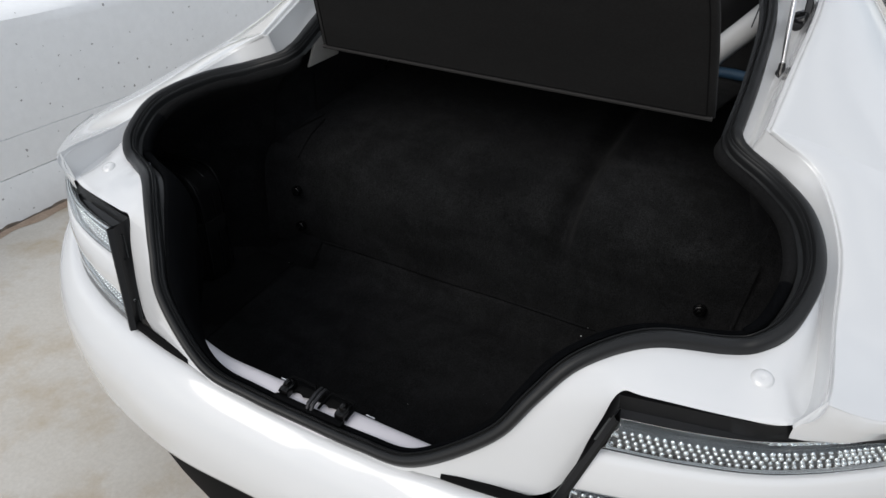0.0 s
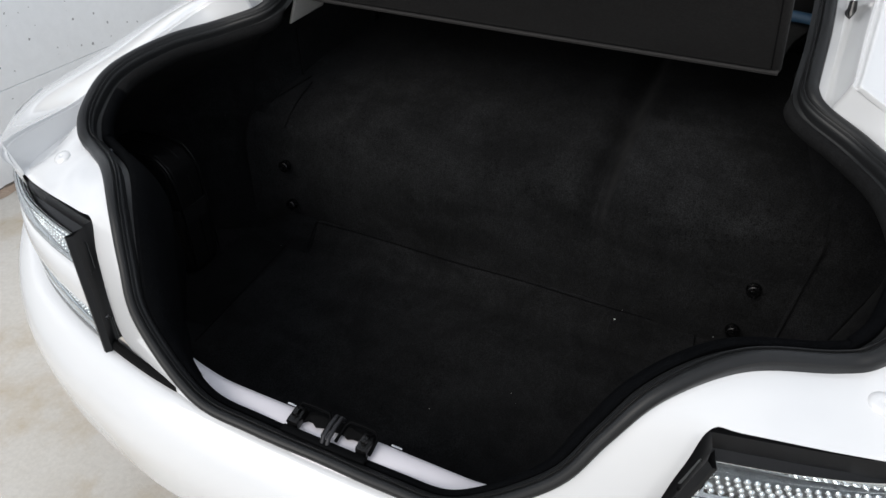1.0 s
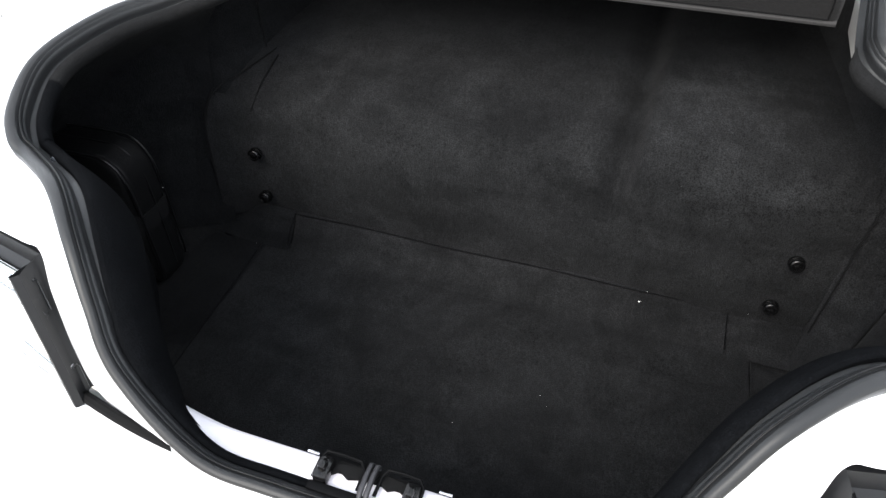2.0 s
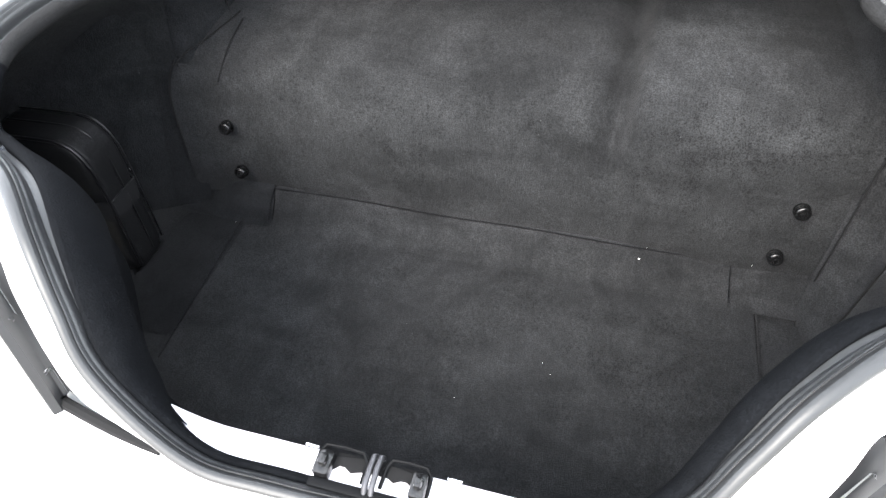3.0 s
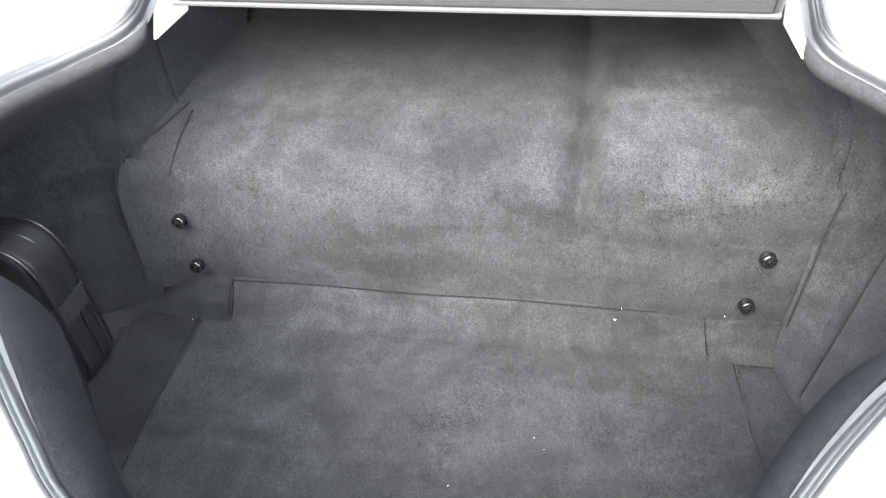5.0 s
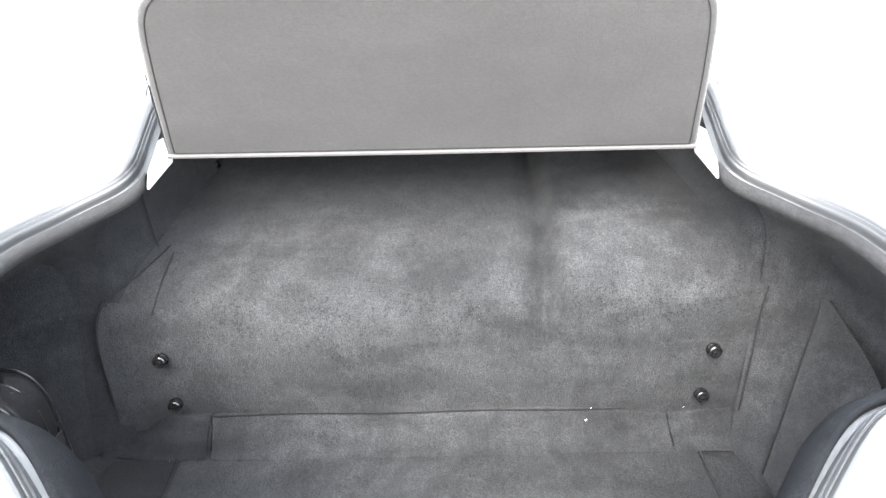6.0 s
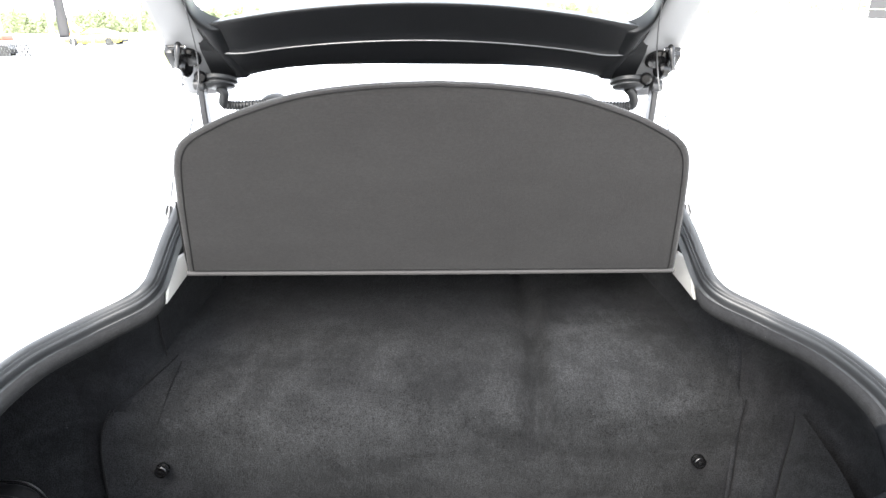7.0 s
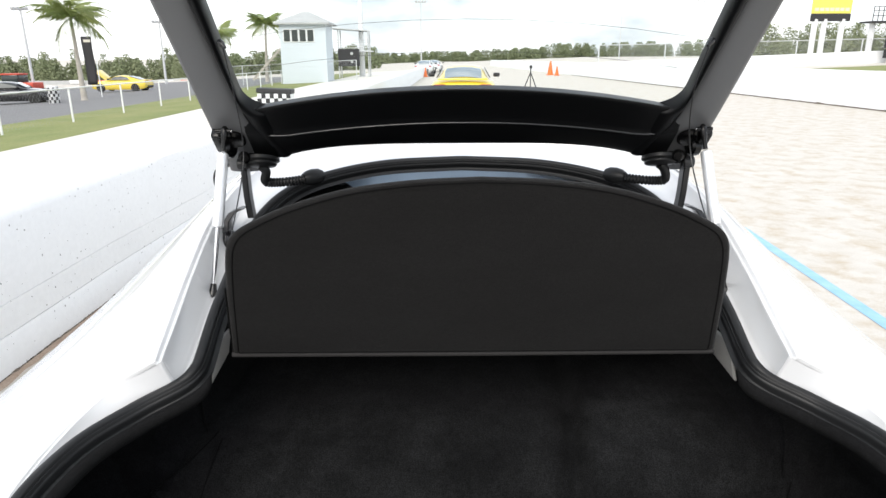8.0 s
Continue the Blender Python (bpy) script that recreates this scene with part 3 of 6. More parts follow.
# tail lamps: black housing, two clear strips and a white panel between them
def lamp_face(z, off=0.0):
    """Curve of the lamp's face at a height, from its inner edge round to the flank."""
    f = (z - .712) / (.85 - .712)
    lo = [(.334, -.5205), (.45, -.487), (.555, -.442), (.665, -.368), (.765, -.272), (.842, -.15), (.875, -.06)]
    hi = [(.376, -.4855), (.46, -.466), (.545, -.434), (.655, -.358), (.752, -.268), (.825, -.165), (.862, -.085)]
    pts = [Vector((a[0] + (b[0] - a[0]) * f, a[1] + (b[1] - a[1]) * f, z)) for a, b in zip(lo, hi)]
    c = cat(pts, 6)
    out = []
    for i, p in enumerate(c):
        t = (c[min(i + 1, len(c) - 1)] - c[max(i - 1, 0)]).normalized()
        out.append(p + Vector((t.y, -t.x, 0)).normalized() * off)
    return out


def side_of(row, sgn):
    return [Vector((p.x * sgn, p.y, p.z)) for p in row]


def tail_lamp(sgn):
    lamp = new("tail_lamp")
    lamp.parent = car
    tagged(lamp, "clear tail lamp with black housing")
    # housing: ledge on top, inner flank, back
    bm = bmesh.new()
    top_body = cat([(.372, -.458, .860), (.43, -.446, .860), (.485, -.433, .859), (.540, -.417, .859), (.66, -.352, .856), (.752, -.262, .822), (.826, -.16, .795), (.865, -.08, .77)], 6)[:37]
    n = len(lamp_face(.85))
    top_body = [top_body[round(i * 36 / (n - 1))] for i in range(n)]
    ledge = [p + Vector((0, -.004, -.016)) for p in top_body]
    back = lamp_face(.855, -.012)
    back = [Vector((b.x, b.y, min(b.z, t.z - .006))) for b, t in zip(back, ledge)]

    def under(row, d):
        return [Vector((p.x, p.y, min(p.z, t.z - d))) for p, t in zip(row, top_body)]

    loft(bm, [side_of(r, sgn) for r in ([p + Vector((-.012, .022, -.003)) for p in top_body], top_body, ledge, back, under(lamp_face(.845, -.018), .026), under(lamp_face(.80, -.024), .045), lamp_face(.75, -.024), lamp_face(.708, -.02))])
    # inner flank
    a = cat([(.372, -.456, .862), (.360, -.474, .81), (.345, -.492, .76), (.332, -.505, .716)], 6)
    zz = [.856 - .148 * k / 18 for k in range(19)]
    b = [p + Vector((.003, -.006, -.003)) for p in a]
    c = [lamp_face(z, .0)[0].lerp(p, .35) + Vector((0, .004, 0)) for z, p in zip(zz, b)]
    d = [lamp_face(z, .004)[0] + Vector((-.004, .002, 0)) for z in zz]
    e_ = [lamp_face(z, .0085)[0].lerp(lamp_face(z, .0085)[1], .0) for z in zz]
    f = [lamp_face(z, .0085)[0].lerp(lamp_face(z, .0085)[1], .24) for z in zz]
    h_ = [lamp_face(z, -.012)[0].lerp(lamp_face(z, -.012)[1], .26) for z in zz]
    loft(bm, [side_of(r, sgn) for r in ([p + Vector((-.018, .014, .002)) for p in a], a, b, c, d, e_, f, h_)])
    part("housing", bm, HOUSING, lamp, "black lamp housing")
    # lens strips
    for z0, z1, nm in ((.806, .842, "upper_lens"), (.713, .746, "lower_lens")):
        bm = bmesh.new()
        zs = (z1 + .001, z1, z1 - .006, (z0 + z1) / 2, z0 + .005, z0)
        offs = (-.012, -.003, .001, .002, .001, -.008)
        cut = 27 if nm == "upper_lens" else 37
        rows = [side_of(lamp_face(z, o)[:cut], sgn) for z, o in zip(zs, offs)]
        loft(bm, rows)
        part(nm, bm, LENS, lamp, "clear lens strip", solid=.0025)
        # reflector with small bowls behind the strip
        bm = bmesh.new()
        rows = [side_of(lamp_face(z, -.013)[:cut], sgn) for z in (z1 - .002, z0 + .002)]
        loft(bm, rows)
        part("backing", bm, LAMPGREY, lamp, "grey lamp backing")
        bm = bmesh.new()
        nrow = 4 if nm == "upper_lens" else 3
        rnd = random.Random(5)
        for row in range(nrow):
            z = z0 + (z1 - z0) * (.06 + .62 * (row + .5) / nrow)
            ln = cat(lamp_face(z, -.0105)[:cut], 9)
            acc = .003 * (row % 2)
            for p, q in zip(ln[5:], ln[6:]):
                acc += (q - p).length
                if acc > .0076:
                    acc = 0.0
                    t = (q - p).normalized()
                    nr = Vector((t.y, -t.x, 0)).normalized()
                    c = Vector((q.x * sgn, q.y, q.z + rnd.uniform(-.0002, .0002)))
                    nr = Vector((nr.x * sgn, nr.y, rnd.uniform(.05, .35)))
                    k = rnd.uniform(.85, 1.12)
                    lathe(bm, [(.0031 * k, 0), (.0028 * k, .0014), (.0017 * k, .0026), (0, .003)], c, nr, 7)
        part("reflector", bm, CHROME, lamp, "bright faceted reflector", weld=False)
        if nm == "upper_lens":
            bm = bmesh.new()
            i0 = 22
            loft(bm, [[Vector((p.x * sgn, p.y, p.z)) for p in (lamp_face(z1 - .001, -.010)[i0], lamp_face((z0 + z1) / 2, -.010)[i0], lamp_face(z0, -.010)[i0])], [Vector((p.x * sgn, p.y, p.z)) for p in (lamp_face(z1 - .001, -.002)[i0], lamp_face((z0 + z1) / 2, -.002)[i0], lamp_face(z0, -.002)[i0])]])
            part("divider", bm, ALLOY, lamp, solid=.002)
        # black surround line below each strip
    bm = bmesh.new()
    zs = (.8045, .804, .798, .775, .752, .748, .7475)
    offs = (-.012, .0, .004, .007, .004, 0, -.012)
    loft(bm, [side_of(lamp_face(z, o), sgn) for z, o in zip(zs, offs)])
    part("panel", bm, WHITE, lamp, "pearl white panel between lens strips", sub=1, angle=70)


tail_lamp(1)
tail_lamp(-1)

# ---- boot seal ----
UPS = [(0, -.55, .83), (0, -.55, .83), (0, -.55, .83), (.05, -.62, .78), (.05, -.62, .78), (.0, -.55, .83), (0, -.3, .95), (.0, -.2, .98), (.04, -.15, .99), (.08, -.1, .99), (.1, -.05, .99), (.08, 0, 1), (.02, -.05, 1), (0, -.1, 1), (-.03, -.25, .96), (-.06, -.3, .95),
       (-.15, -.35, .92), (-.15, -.35, .92), (-.1, -.35, .93), (-.05, -.35, .93), (0, -.35, .93), (0, -.35, .93)]
ups_c = cat(UPS, M)
full = list(seal_c) + [Vector((-p.x, p.y, p.z)) for p in reversed(seal_c[1:-1])]
ups = [u.normalized() for u in ups_c] + [Vector((-u.x, u.y, u.z)).normalized() for u in reversed(ups_c[1:-1])]


def along_seal(profile, narrow=.8):
    """Rows that follow the opening; profile of (towards the opening, up)."""
    n = len(full)
    rows = [[] for _ in profile]
    for i, p in enumerate(full):
        t = (full[(i + 1) % n] - full[i - 1]).normalized()
        u = (ups[i] - t * ups[i].dot(t)).normalized()
        inn = u.cross(t).normalized()
        lipf = max(0.0, min(1.0, (p.y + .50) / .10)) if p.y < -.40 else 1.0
        for k, (a, b) in enumerate(profile):
            rows[k].append(p + inn * a * (narrow + (1 - narrow) * lipf) + u * b * (.7 + .3 * lipf if b < 0 else 1))
    return rows


bm = bmesh.new()
loft(bm, along_seal([(-.0055, -.006), (-.0055, .004), (-.0042, .0090), (-.0002, .0118), (.0050, .0118), (.0092, .0098), (.0104, .0048), (.0114, .0038), (.0121, .0072), (.0130, .0080), (.0139, .0066), (.0143, .0030), (.0153, .0026), (.0164, .0006), (.0160, -.0050), (.0150, -.0090), (.0200, -.0115), (.0240, -.0120), (.020, -.014)]), closed=True)
part("boot_seal", bm, RUBBER, car, "black rubber weatherstrip round the boot opening", sub=1)
fl_rows = along_seal([(.0212, -.0120), (.0226, -.0066), (.0262, -.0050), (.0320, -.0060), (.0362, -.0105), (.0370, -.016), (.034, -.022), (.027, -.026)], .55)
seat = along_seal([(.0205, -.0100)], .55)[0]
for i, p in enumerate(full):
    f = min(1.0, max(0.0, (.006 - p.y) / .025))
    # the cloth rolls out wider over the rear corners, more so on one side
    w = min(1.0, max(0.0, (-.365 - p.y) / .06)) * min(1.0, max(0.0, (p.y + .547) / .03))
    ext, drop = (.027, .042) if p.x < 0 else (.012, .022)
    reach = max((r[i] - seat[i]).xy.length for r in fl_rows)
    for k, r in enumerate(fl_rows):
        d = r[i] - seat[i]
        out = Vector((d.x, d.y, 0)) / reach
        fall = drop * (out.length ** 2 if k < 5 else 1.15)
        r[i] = seat[i].lerp(r[i], f * f * (3 - 2 * f)) + (out * ext - Vector((0, 0, fall))) * w * w * (3 - 2 * w)
nf = len(full)
k0 = max(range(nf), key=lambda i: full[i].y)
order = [(k0 + i) % nf for i in range(nf + 1)]
order = [i for i in order if full[i].y < .006]
cut = [k for k, i in enumerate(order) if full[i].y < -.26]
# one edging; its rear-corner run is coloured darker to stand for shade
for run, cloth in ((order[:cut[0] + 1], FLEECE), (order[cut[0]:cut[-1] + 1], RIMSHADE), (order[cut[-1]:], FLEECE)):
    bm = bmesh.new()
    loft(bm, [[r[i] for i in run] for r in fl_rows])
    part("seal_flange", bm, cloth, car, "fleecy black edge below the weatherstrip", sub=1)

# ---- boot lining ----
FZ = .512
inner = along_seal([(.0245, -.014)], .6)[0]
half = inner[:len(seal_c)]
TOPI = [half[k * M] for k in range(len(SEAL))]
MID = [(0, -.487, .60), (.09, -.487, .60), (.17, -.487, .61), (.268, -.458, .66), (.303, -.422, .69), (.342, -.378, .71), (.390, -.322, .72), (.465, -.285, .73), (.52, -.265, .74), (.56, -.25, .75), (.615, -.18, .76), (.63, -.08, .78), (.60, .02, .80), (.54, .028, .83),
       (.495, .03, .85)]
BOT = [(0, -.482, FZ), (.09, -.482, FZ), (.17, -.482, FZ), (.292, -.468, FZ), (.335, -.440, FZ), (.375, -.405, FZ), (.42, -.355, FZ), (.455, -.30, FZ), (.478, -.275, FZ), (.495, -.25, FZ), (.505, -.20, FZ), (.49, -.13, FZ), (.478, -.085, FZ), (.476, -.06, FZ), (.474, -.035, FZ)]
BOTL = BOT[:7] + [(.485, -.31, FZ), (.55, -.305, FZ), (.62, -.295, FZ), (.70, -.22, FZ), (.69, -.12, FZ), (.61, -.05, FZ), (.55, -.03, FZ), (.50, -.015, FZ)]
MIDL = MID[:7] + [(.485, -.31, .73), (.57, -.30, .735), (.65, -.285, .74), (.725, -.20, .75), (.71, -.08, .77), (.63, .02, .80), (.56, .028, .83), (.505, .03, .85)]


def lining(sgn, mid_, bot_, upper):
    t = [Vector(p) for p in TOPI[:15]]
    t[0].y = t[1].y = t[2].y = -.488
    t[0].z, t[1] = .685, Vector((.118, -.4885, .686))
    t[2] = Vector((.176, -.506, .688))
    a, b, c = cat(t, 4), cat(mid_, 4), cat(bot_, 4)
    bm = bmesh.new()
    rows = []
    for f in (0, .25, .5, .75, 1, 1.25, 1.5, 1.75, 2):
        row = []
        for p, q, r in zip(a, b, c):
            if f <= 1:
                w = p.lerp(q, f)
                w += (Vector((q.x, q.y, p.z)) - p) * 0.35 * math.sin(f * math.pi) * .6
            else:
                w = q.lerp(r, f - 1)
            row.append(Vector((w.x * sgn, w.y, w.z)))
        rows.append(row)
    if upper:
        loft(bm, [r[:29] for r in rows])
        loft(bm, [r[28:41] for r in rows[:6]])
    else:
        loft(bm, [r[40:] for r in rows[:6]])
        loft(bm, [r[28:] for r in rows[5:]])
    return bm


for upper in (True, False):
    # rim part gets the darker colour that carries shade under the seal
    nm, mt = ("lining_rim", RIMSHADE) if upper else ("side_lining", SHADECLOTH)
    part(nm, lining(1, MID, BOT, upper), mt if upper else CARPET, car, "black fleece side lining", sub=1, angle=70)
    # left lining is darker than the right to carry the pocket's shade
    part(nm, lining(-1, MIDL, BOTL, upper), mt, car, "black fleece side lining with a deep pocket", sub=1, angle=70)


def carpet(name, pts_rows, lab="", mat=CARPET, amp=.0025, seed=0, thick=.006, sub=2, ang=60):
    """A sheet of carpet with gentle unevenness."""
    bm = bmesh.new()
    rows = []
    for r in pts_rows:
        rows.append([Vector(p) + Vector((0, 0, amp * noise.noise((p[0] * 9 + seed, p[1] * 9, p[2] * 9)))) + Vector((0, amp * noise.noise((p[0] * 7, p[2] * 11 + seed, 4)), 0)) for p in r])
    loft(bm, rows)
    return part(name, bm, mat, car, lab, sub=sub, solid=thick, angle=ang)


def lerp_row(a, b, n):
    a, b = Vector(a), Vector(b)
    return [a.lerp(b, i / n) for i in range(n + 1)]


# under-floor sheet, middle mat, side strips
carpet("boot_floor", [lerp_row((-a_, y, FZ - .002), (b_, y, FZ - .002), 16) for y, a_, b_ in ((-.485, .27, .27), (-.4, .37, .37), (-.32, .47, .46), (-.2, .70, .505), (-.1, .69, .50), (-.02, .62, .50))], "black carpeted boot floor", amp=.001, mat=MAT)
carpet("floor_mat", [lerp_row((-.418, y, FZ + .004), (.4165, y, FZ + .004), 28) for y in (-.475, -.46, -.40, -.34, -.28, -.22, -.16, -.10, -.050, -.040)], "black velour boot mat", seed=3, thick=0, mat=MAT)
carpet("floor_strip", [lerp_row((.4180, y, FZ + .003), (.50, y, FZ + .005), 5) for y in (-.30, -.22, -.14, -.065)], seed=5, thick=0, mat=MAT)
# left strip, coloured darker than the right one for the rim's shade
carpet("floor_strip", [lerp_row((-.4165, y, FZ + .003), (-.535, y, FZ + .006), 6) for y in (-.30, -.22, -.14, -.05)], seed=6, thick=0, mat=STRIPSHADE)
# fold at the foot of the bulkhead: middle and two corner pieces
fold = [(-.054, FZ + .0050), (-.047, FZ + .0068), (-.039, .5225), (-.030, .5325), (-.021, .5440), (-.0145, .5525), (-.0115, .5600), (-.0060, .5680), (.0000, .5700)]
for x0, x1, sd in ((-.372, .371, 11), (.3723, .49, 12), (-.555, -.374, 13)):
    side = 0 if sd == 11 else .0012
    rows = []
    for k, (y, z) in enumerate(fold):
        row = []
        for p in lerp_row((x0 + (.010 * (1 - k / 8) if sd == 12 else 0), y + side, z), (x1 + (.010 if sd == 11 else 0) * (1 - k / 8), y + side, z), 18):
            s = min(1, max(0, (-p.x - .43) / .11))
            s = s * s * (3 - 2 * s)
            row.append(Vector((p.x, p.y + .012 * s, FZ + (p.z - FZ) * (1 - .80 * s))))
        rows.append(row)
    # left flap has the pocket's shade put into its colour
    carpet("floor_flap", rows, seed=11, amp=.0018, thick=0, mat=SHADECLOTH if sd == 13 else CARPET)
bm = bmesh.new()
tube(bm, [(x, -.0068 + .0015 * math.sin(x * 20), .5692) for x in [-.372 + .0372 * i for i in range(21)]], .0012, 6)
part("carpet_seam", bm, LINING, car)
# dark tub behind all the carpet
bm = bmesh.new()
loft(bm, [[(x * wd, y, z) for x in (-.68, -.3, 0, .3, .68)] for wd, y, z in ((.36, -.505, .64), (.36, -.50, FZ - .02), (.62, -.36, FZ - .02), (1, -.25, FZ - .021), (1, .0, FZ - .02), (1, .030, .58), (1, .035, .72), (.85, .06, .745), (.75, .2, .79), (.7, .46, .845), (.7, .475, .90))])
part("boot_tub", bm, LINING, car, "black boot tub")
# bulkhead and the shelf that runs forward from its top
prof = [(-.001, .540), (-.005, .566), (-.004, .60), (-.003, .64), (.000, .685), (.005, .72), (.013, .75), (.027, .778), (.052, .800), (.09, .818), (.15, .835), (.22, .848), (.30, .858), (.38, .866), (.45, .872)]


def bulk_x(z, y):
    f = min(1.0, max(0.0, y / .3))
    return .500 - .06 * f


rows = []
for y, z in prof:
    n = 240
    row = []
    for i in range(n + 1):
        xl = -bulk_x(z, y) - .021 * min(1, max(0, (.802 - z) / .035))
        x = xl + (bulk_x(z, y) - xl) * i / n
        zz, yy = z, y
        yy -= .007 * min(1, max(0, (-x - .468) / .05)) * (z < .79)
        # shallow step in the shelf to one side
        low = min(1, max(0, (z - .675) / .07))
        st = 1 / (1 + math.exp(-(x - .186 - .04 * y) / .0036)) * low
        zz += .022 * st - .021 * math.exp(-((x - .166 - .04 * y) / .024) ** 2) * low - .006 * math.exp(-((x - .10) / .05) ** 2) * low
        yy -= (.009 * st - .013 * math.exp(-((x - .170) / .017) ** 2) * low) * (z < .79)
        yy += .004 * math.sin(x * 14) * (z < .74) + .0045 * noise.noise((x * 5, z * 8, 2))
        row.append((x, yy, zz))
    rows.append(row)
left_edge = [Vector(r[0]) for r in rows[2:9]]
carpet("bulkhead", rows, "black velour bulkhead and tank cover", amp=.002, seed=8, thick=0, sub=1)
# carpeted corners beside the bulkhead
for sgn in (1, -1):
    bm = bmesh.new()
    a = [(.470, .012, .50), (.474, .012, .66), (.476, .016, .74), (.470, .035, .775), (.450, .10, .79), (.430, .22, .82), (.41, .36, .85)]
    b = [(.484, -.06, .51), (.53, -.02, .66), (.55, .02, .77), (.53, .04, .85), (.475, .10, .91), (.45, .22, .95), (.43, .36, .985)]
    c = [(.488, -.128, .51), (.557, -.034, .694), (.612, .028, .79), (.57, .045, .88), (.440, .07, .985), (.425, .20, 1.05), (.40, .36, 1.11)]
    if sgn < 0:
        b = [(.53, -.012, .51), (.56, .002, .66), (.565, .02, .77), (.53, .04, .85), (.475, .10, .91), (.45, .22, .95), (.43, .36, .985)]
        c = [(.685, -.105, .51), (.70, -.095, .66), (.69, -.045, .79), (.57, .040, .90), (.440, .07, .985), (.425, .20, 1.05), (.40, .36, 1.11)]
    ca, cb, cc = cat(a, 4), cat(b, 4), cat(c, 4)
    loft(bm, [side_of(r, sgn) for r in (ca, [p.lerp(q, .5) for p, q in zip(ca, cb)], cb, [p.lerp(q, .5) for p, q in zip(cb, cc)], cc)])
    # left corner is coloured darker for the shade beside the pocket
    part("corner_lining", bm, CARPET if sgn > 0 else SHADECLOTH, car, sub=1, angle=70)
# stitched seams and creases of the carpet
edge = cat([(.482, -.127, .545), (.518, -.082, .634), (.552, -.036, .694), (.585, .004, .765)], 5)
for pts_, rad in (([(-.455, .118, .915), (-.453, .116, .868), (-.446, .108, .826)], .0016), (left_edge, .0016), ([(-.509, .004, .770), (-.490, .022, .790), (-.466, .050, .802), (-.438, .090, .819), (-.428, .110, .826)], .0011), ([(-.436, .012, .755), (-.424, .046, .797), (-.418, .096, .821)], .0011),
                  ([(.499, .006, .792), (.494, .001, .748), (.488, -.013, .671), (.479, -.031, .583)], .0012), (edge, .0016), ([(-.425, -.052, .5225), (-.418, -.20, .5185), (-.410, -.34, .518)], .0008), ([(.4185, -.056, .5215), (.4180, -.16, .5185), (.4165, -.30, .518)], .0010), ([(-.378, -.046, .523), (-.379, -.022, .545), (-.373, -.006, .570)], .0008), ([(.381, -.046, .523), (.376, -.022, .545), (.372, -.006, .570)], .0008)):
    bm = bmesh.new()
    tube(bm, cat(pts_, 6), rad, 6)
    part("carpet_seam", bm, LINING if rad < .001 else CARPET if rad == .001 else MATTE, car)
# triangular panel on one side
bm = bmesh.new()
back = cat([(.496, -.26, .56), (.545, -.25, .66), (.582, -.17, .735), (.588, -.004, .775)], 5)
e0 = [p + Vector((.006, .006, 0)) for p in edge]
loft(bm, [e0, edge, [p.lerp(q, .25) + Vector((-.007, 0, 0)) for p, q in zip(edge, back)], [p.lerp(q, .6) + Vector((-.009, 0, 0)) for p, q in zip(edge, back)], [p + Vector((-.003, 0, 0)) for p in back]])
part("pocket_panel", bm, CARPET, car, "black fleece triangular pocket panel", sub=1, angle=50)


# carpet fasteners
def fastener(x, y, z, axis):
    bm = bmesh.new()
    lathe(bm, [(.8 * r, .85 * h) for r, h in ((.0136, 0), (.0140, .0015), (.0136, .0040), (.0105, .0048), (.0100, .0075), (.0122, .0085), (.0130, .0105), (.0128, .0135), (.0112, .0152), (.0088, .0156), (.0080, .0142), (.0060, .0140), (.0052, .0158), (.0025, .0168), (0, .0170))], (x, y, z), axis, 28)
    part("carpet_fastener", bm, KNOB, car, "round black carpet fastener")


for sgn in (1, -1):
    fastener(.430 * sgn, -.004, .685, (0, -1, .15))
    fastener(.4225 * sgn, -.010, .6005, (0, -1, .15))
fastener(-.422, .353, .868, (0, -.3, 1))

# ---- painted lip with the latch ----
bm = bmesh.new()
lip = []
for dy, z in ((-.545, .690), (-.530, .700), (-.512, .703), (-.497, .702), (-.4905, .696), (-.489, .68), (-.489, .64)):
    lip.append([(x, dy + .10 * max(0, abs(x) - .2), z + .25 * max(0, abs(x) - .17)) for x in [-.228 + .019 * i for i in range(25)]])
loft(bm, lip)
part("lip_panel", bm, LIPWHITE, car, "pale painted boot lip inside the seal", sub=1)
latch = new("latch")
latch.parent = car
tagged(latch, "black boot latch striker in a recess")
bm = bmesh.new()
box(bm, (.112, .010, .006), (-.003, -.5285, .708), bev=.002)
for x0, x1 in ((-.058, -.010), (.008, .052)):
    tube(bm, [(x0, -.520, .708), (x0 + .001, -.500, .712), (x0 + .006, -.494, .716), ((x0 + x1) / 2, -.4925, .715), (x1 - .005, -.494, .716), (x1, -.500, .712), (x1, -.520, .708)], .0020, 8)
part("bracket", bm, WIRE, latch, "black wire bracket")
bm = bmesh.new()
box(bm, (.108, .013, .004), (-.003, -.5005, .7045), bev=.0015)
part("recess_plate", bm, MATTE, latch, "black plate of the latch")
for x in (-.049, .043):
    bm = bmesh.new()
    box(bm, (.016, .026, .016), (x, -.511, .710), bev=.004)
    box(bm, (.008, .012, .010), (x, -.511, .720), bev=.003)
    part("buffer", bm, KNOB, latch, "black rubber buffer")
bm = bmesh.new()
prism(bm, [(-.041, -.500, .7055), (-.012, -.496, .7055), (-.012, -.508, .7055), (-.024, -.512, .7055), (-.034, -.506, .7055), (-.041, -.512, .7055)], (0, 0, .003))
part("opening_left", bm, MATTE, latch)
bm = bmesh.new()
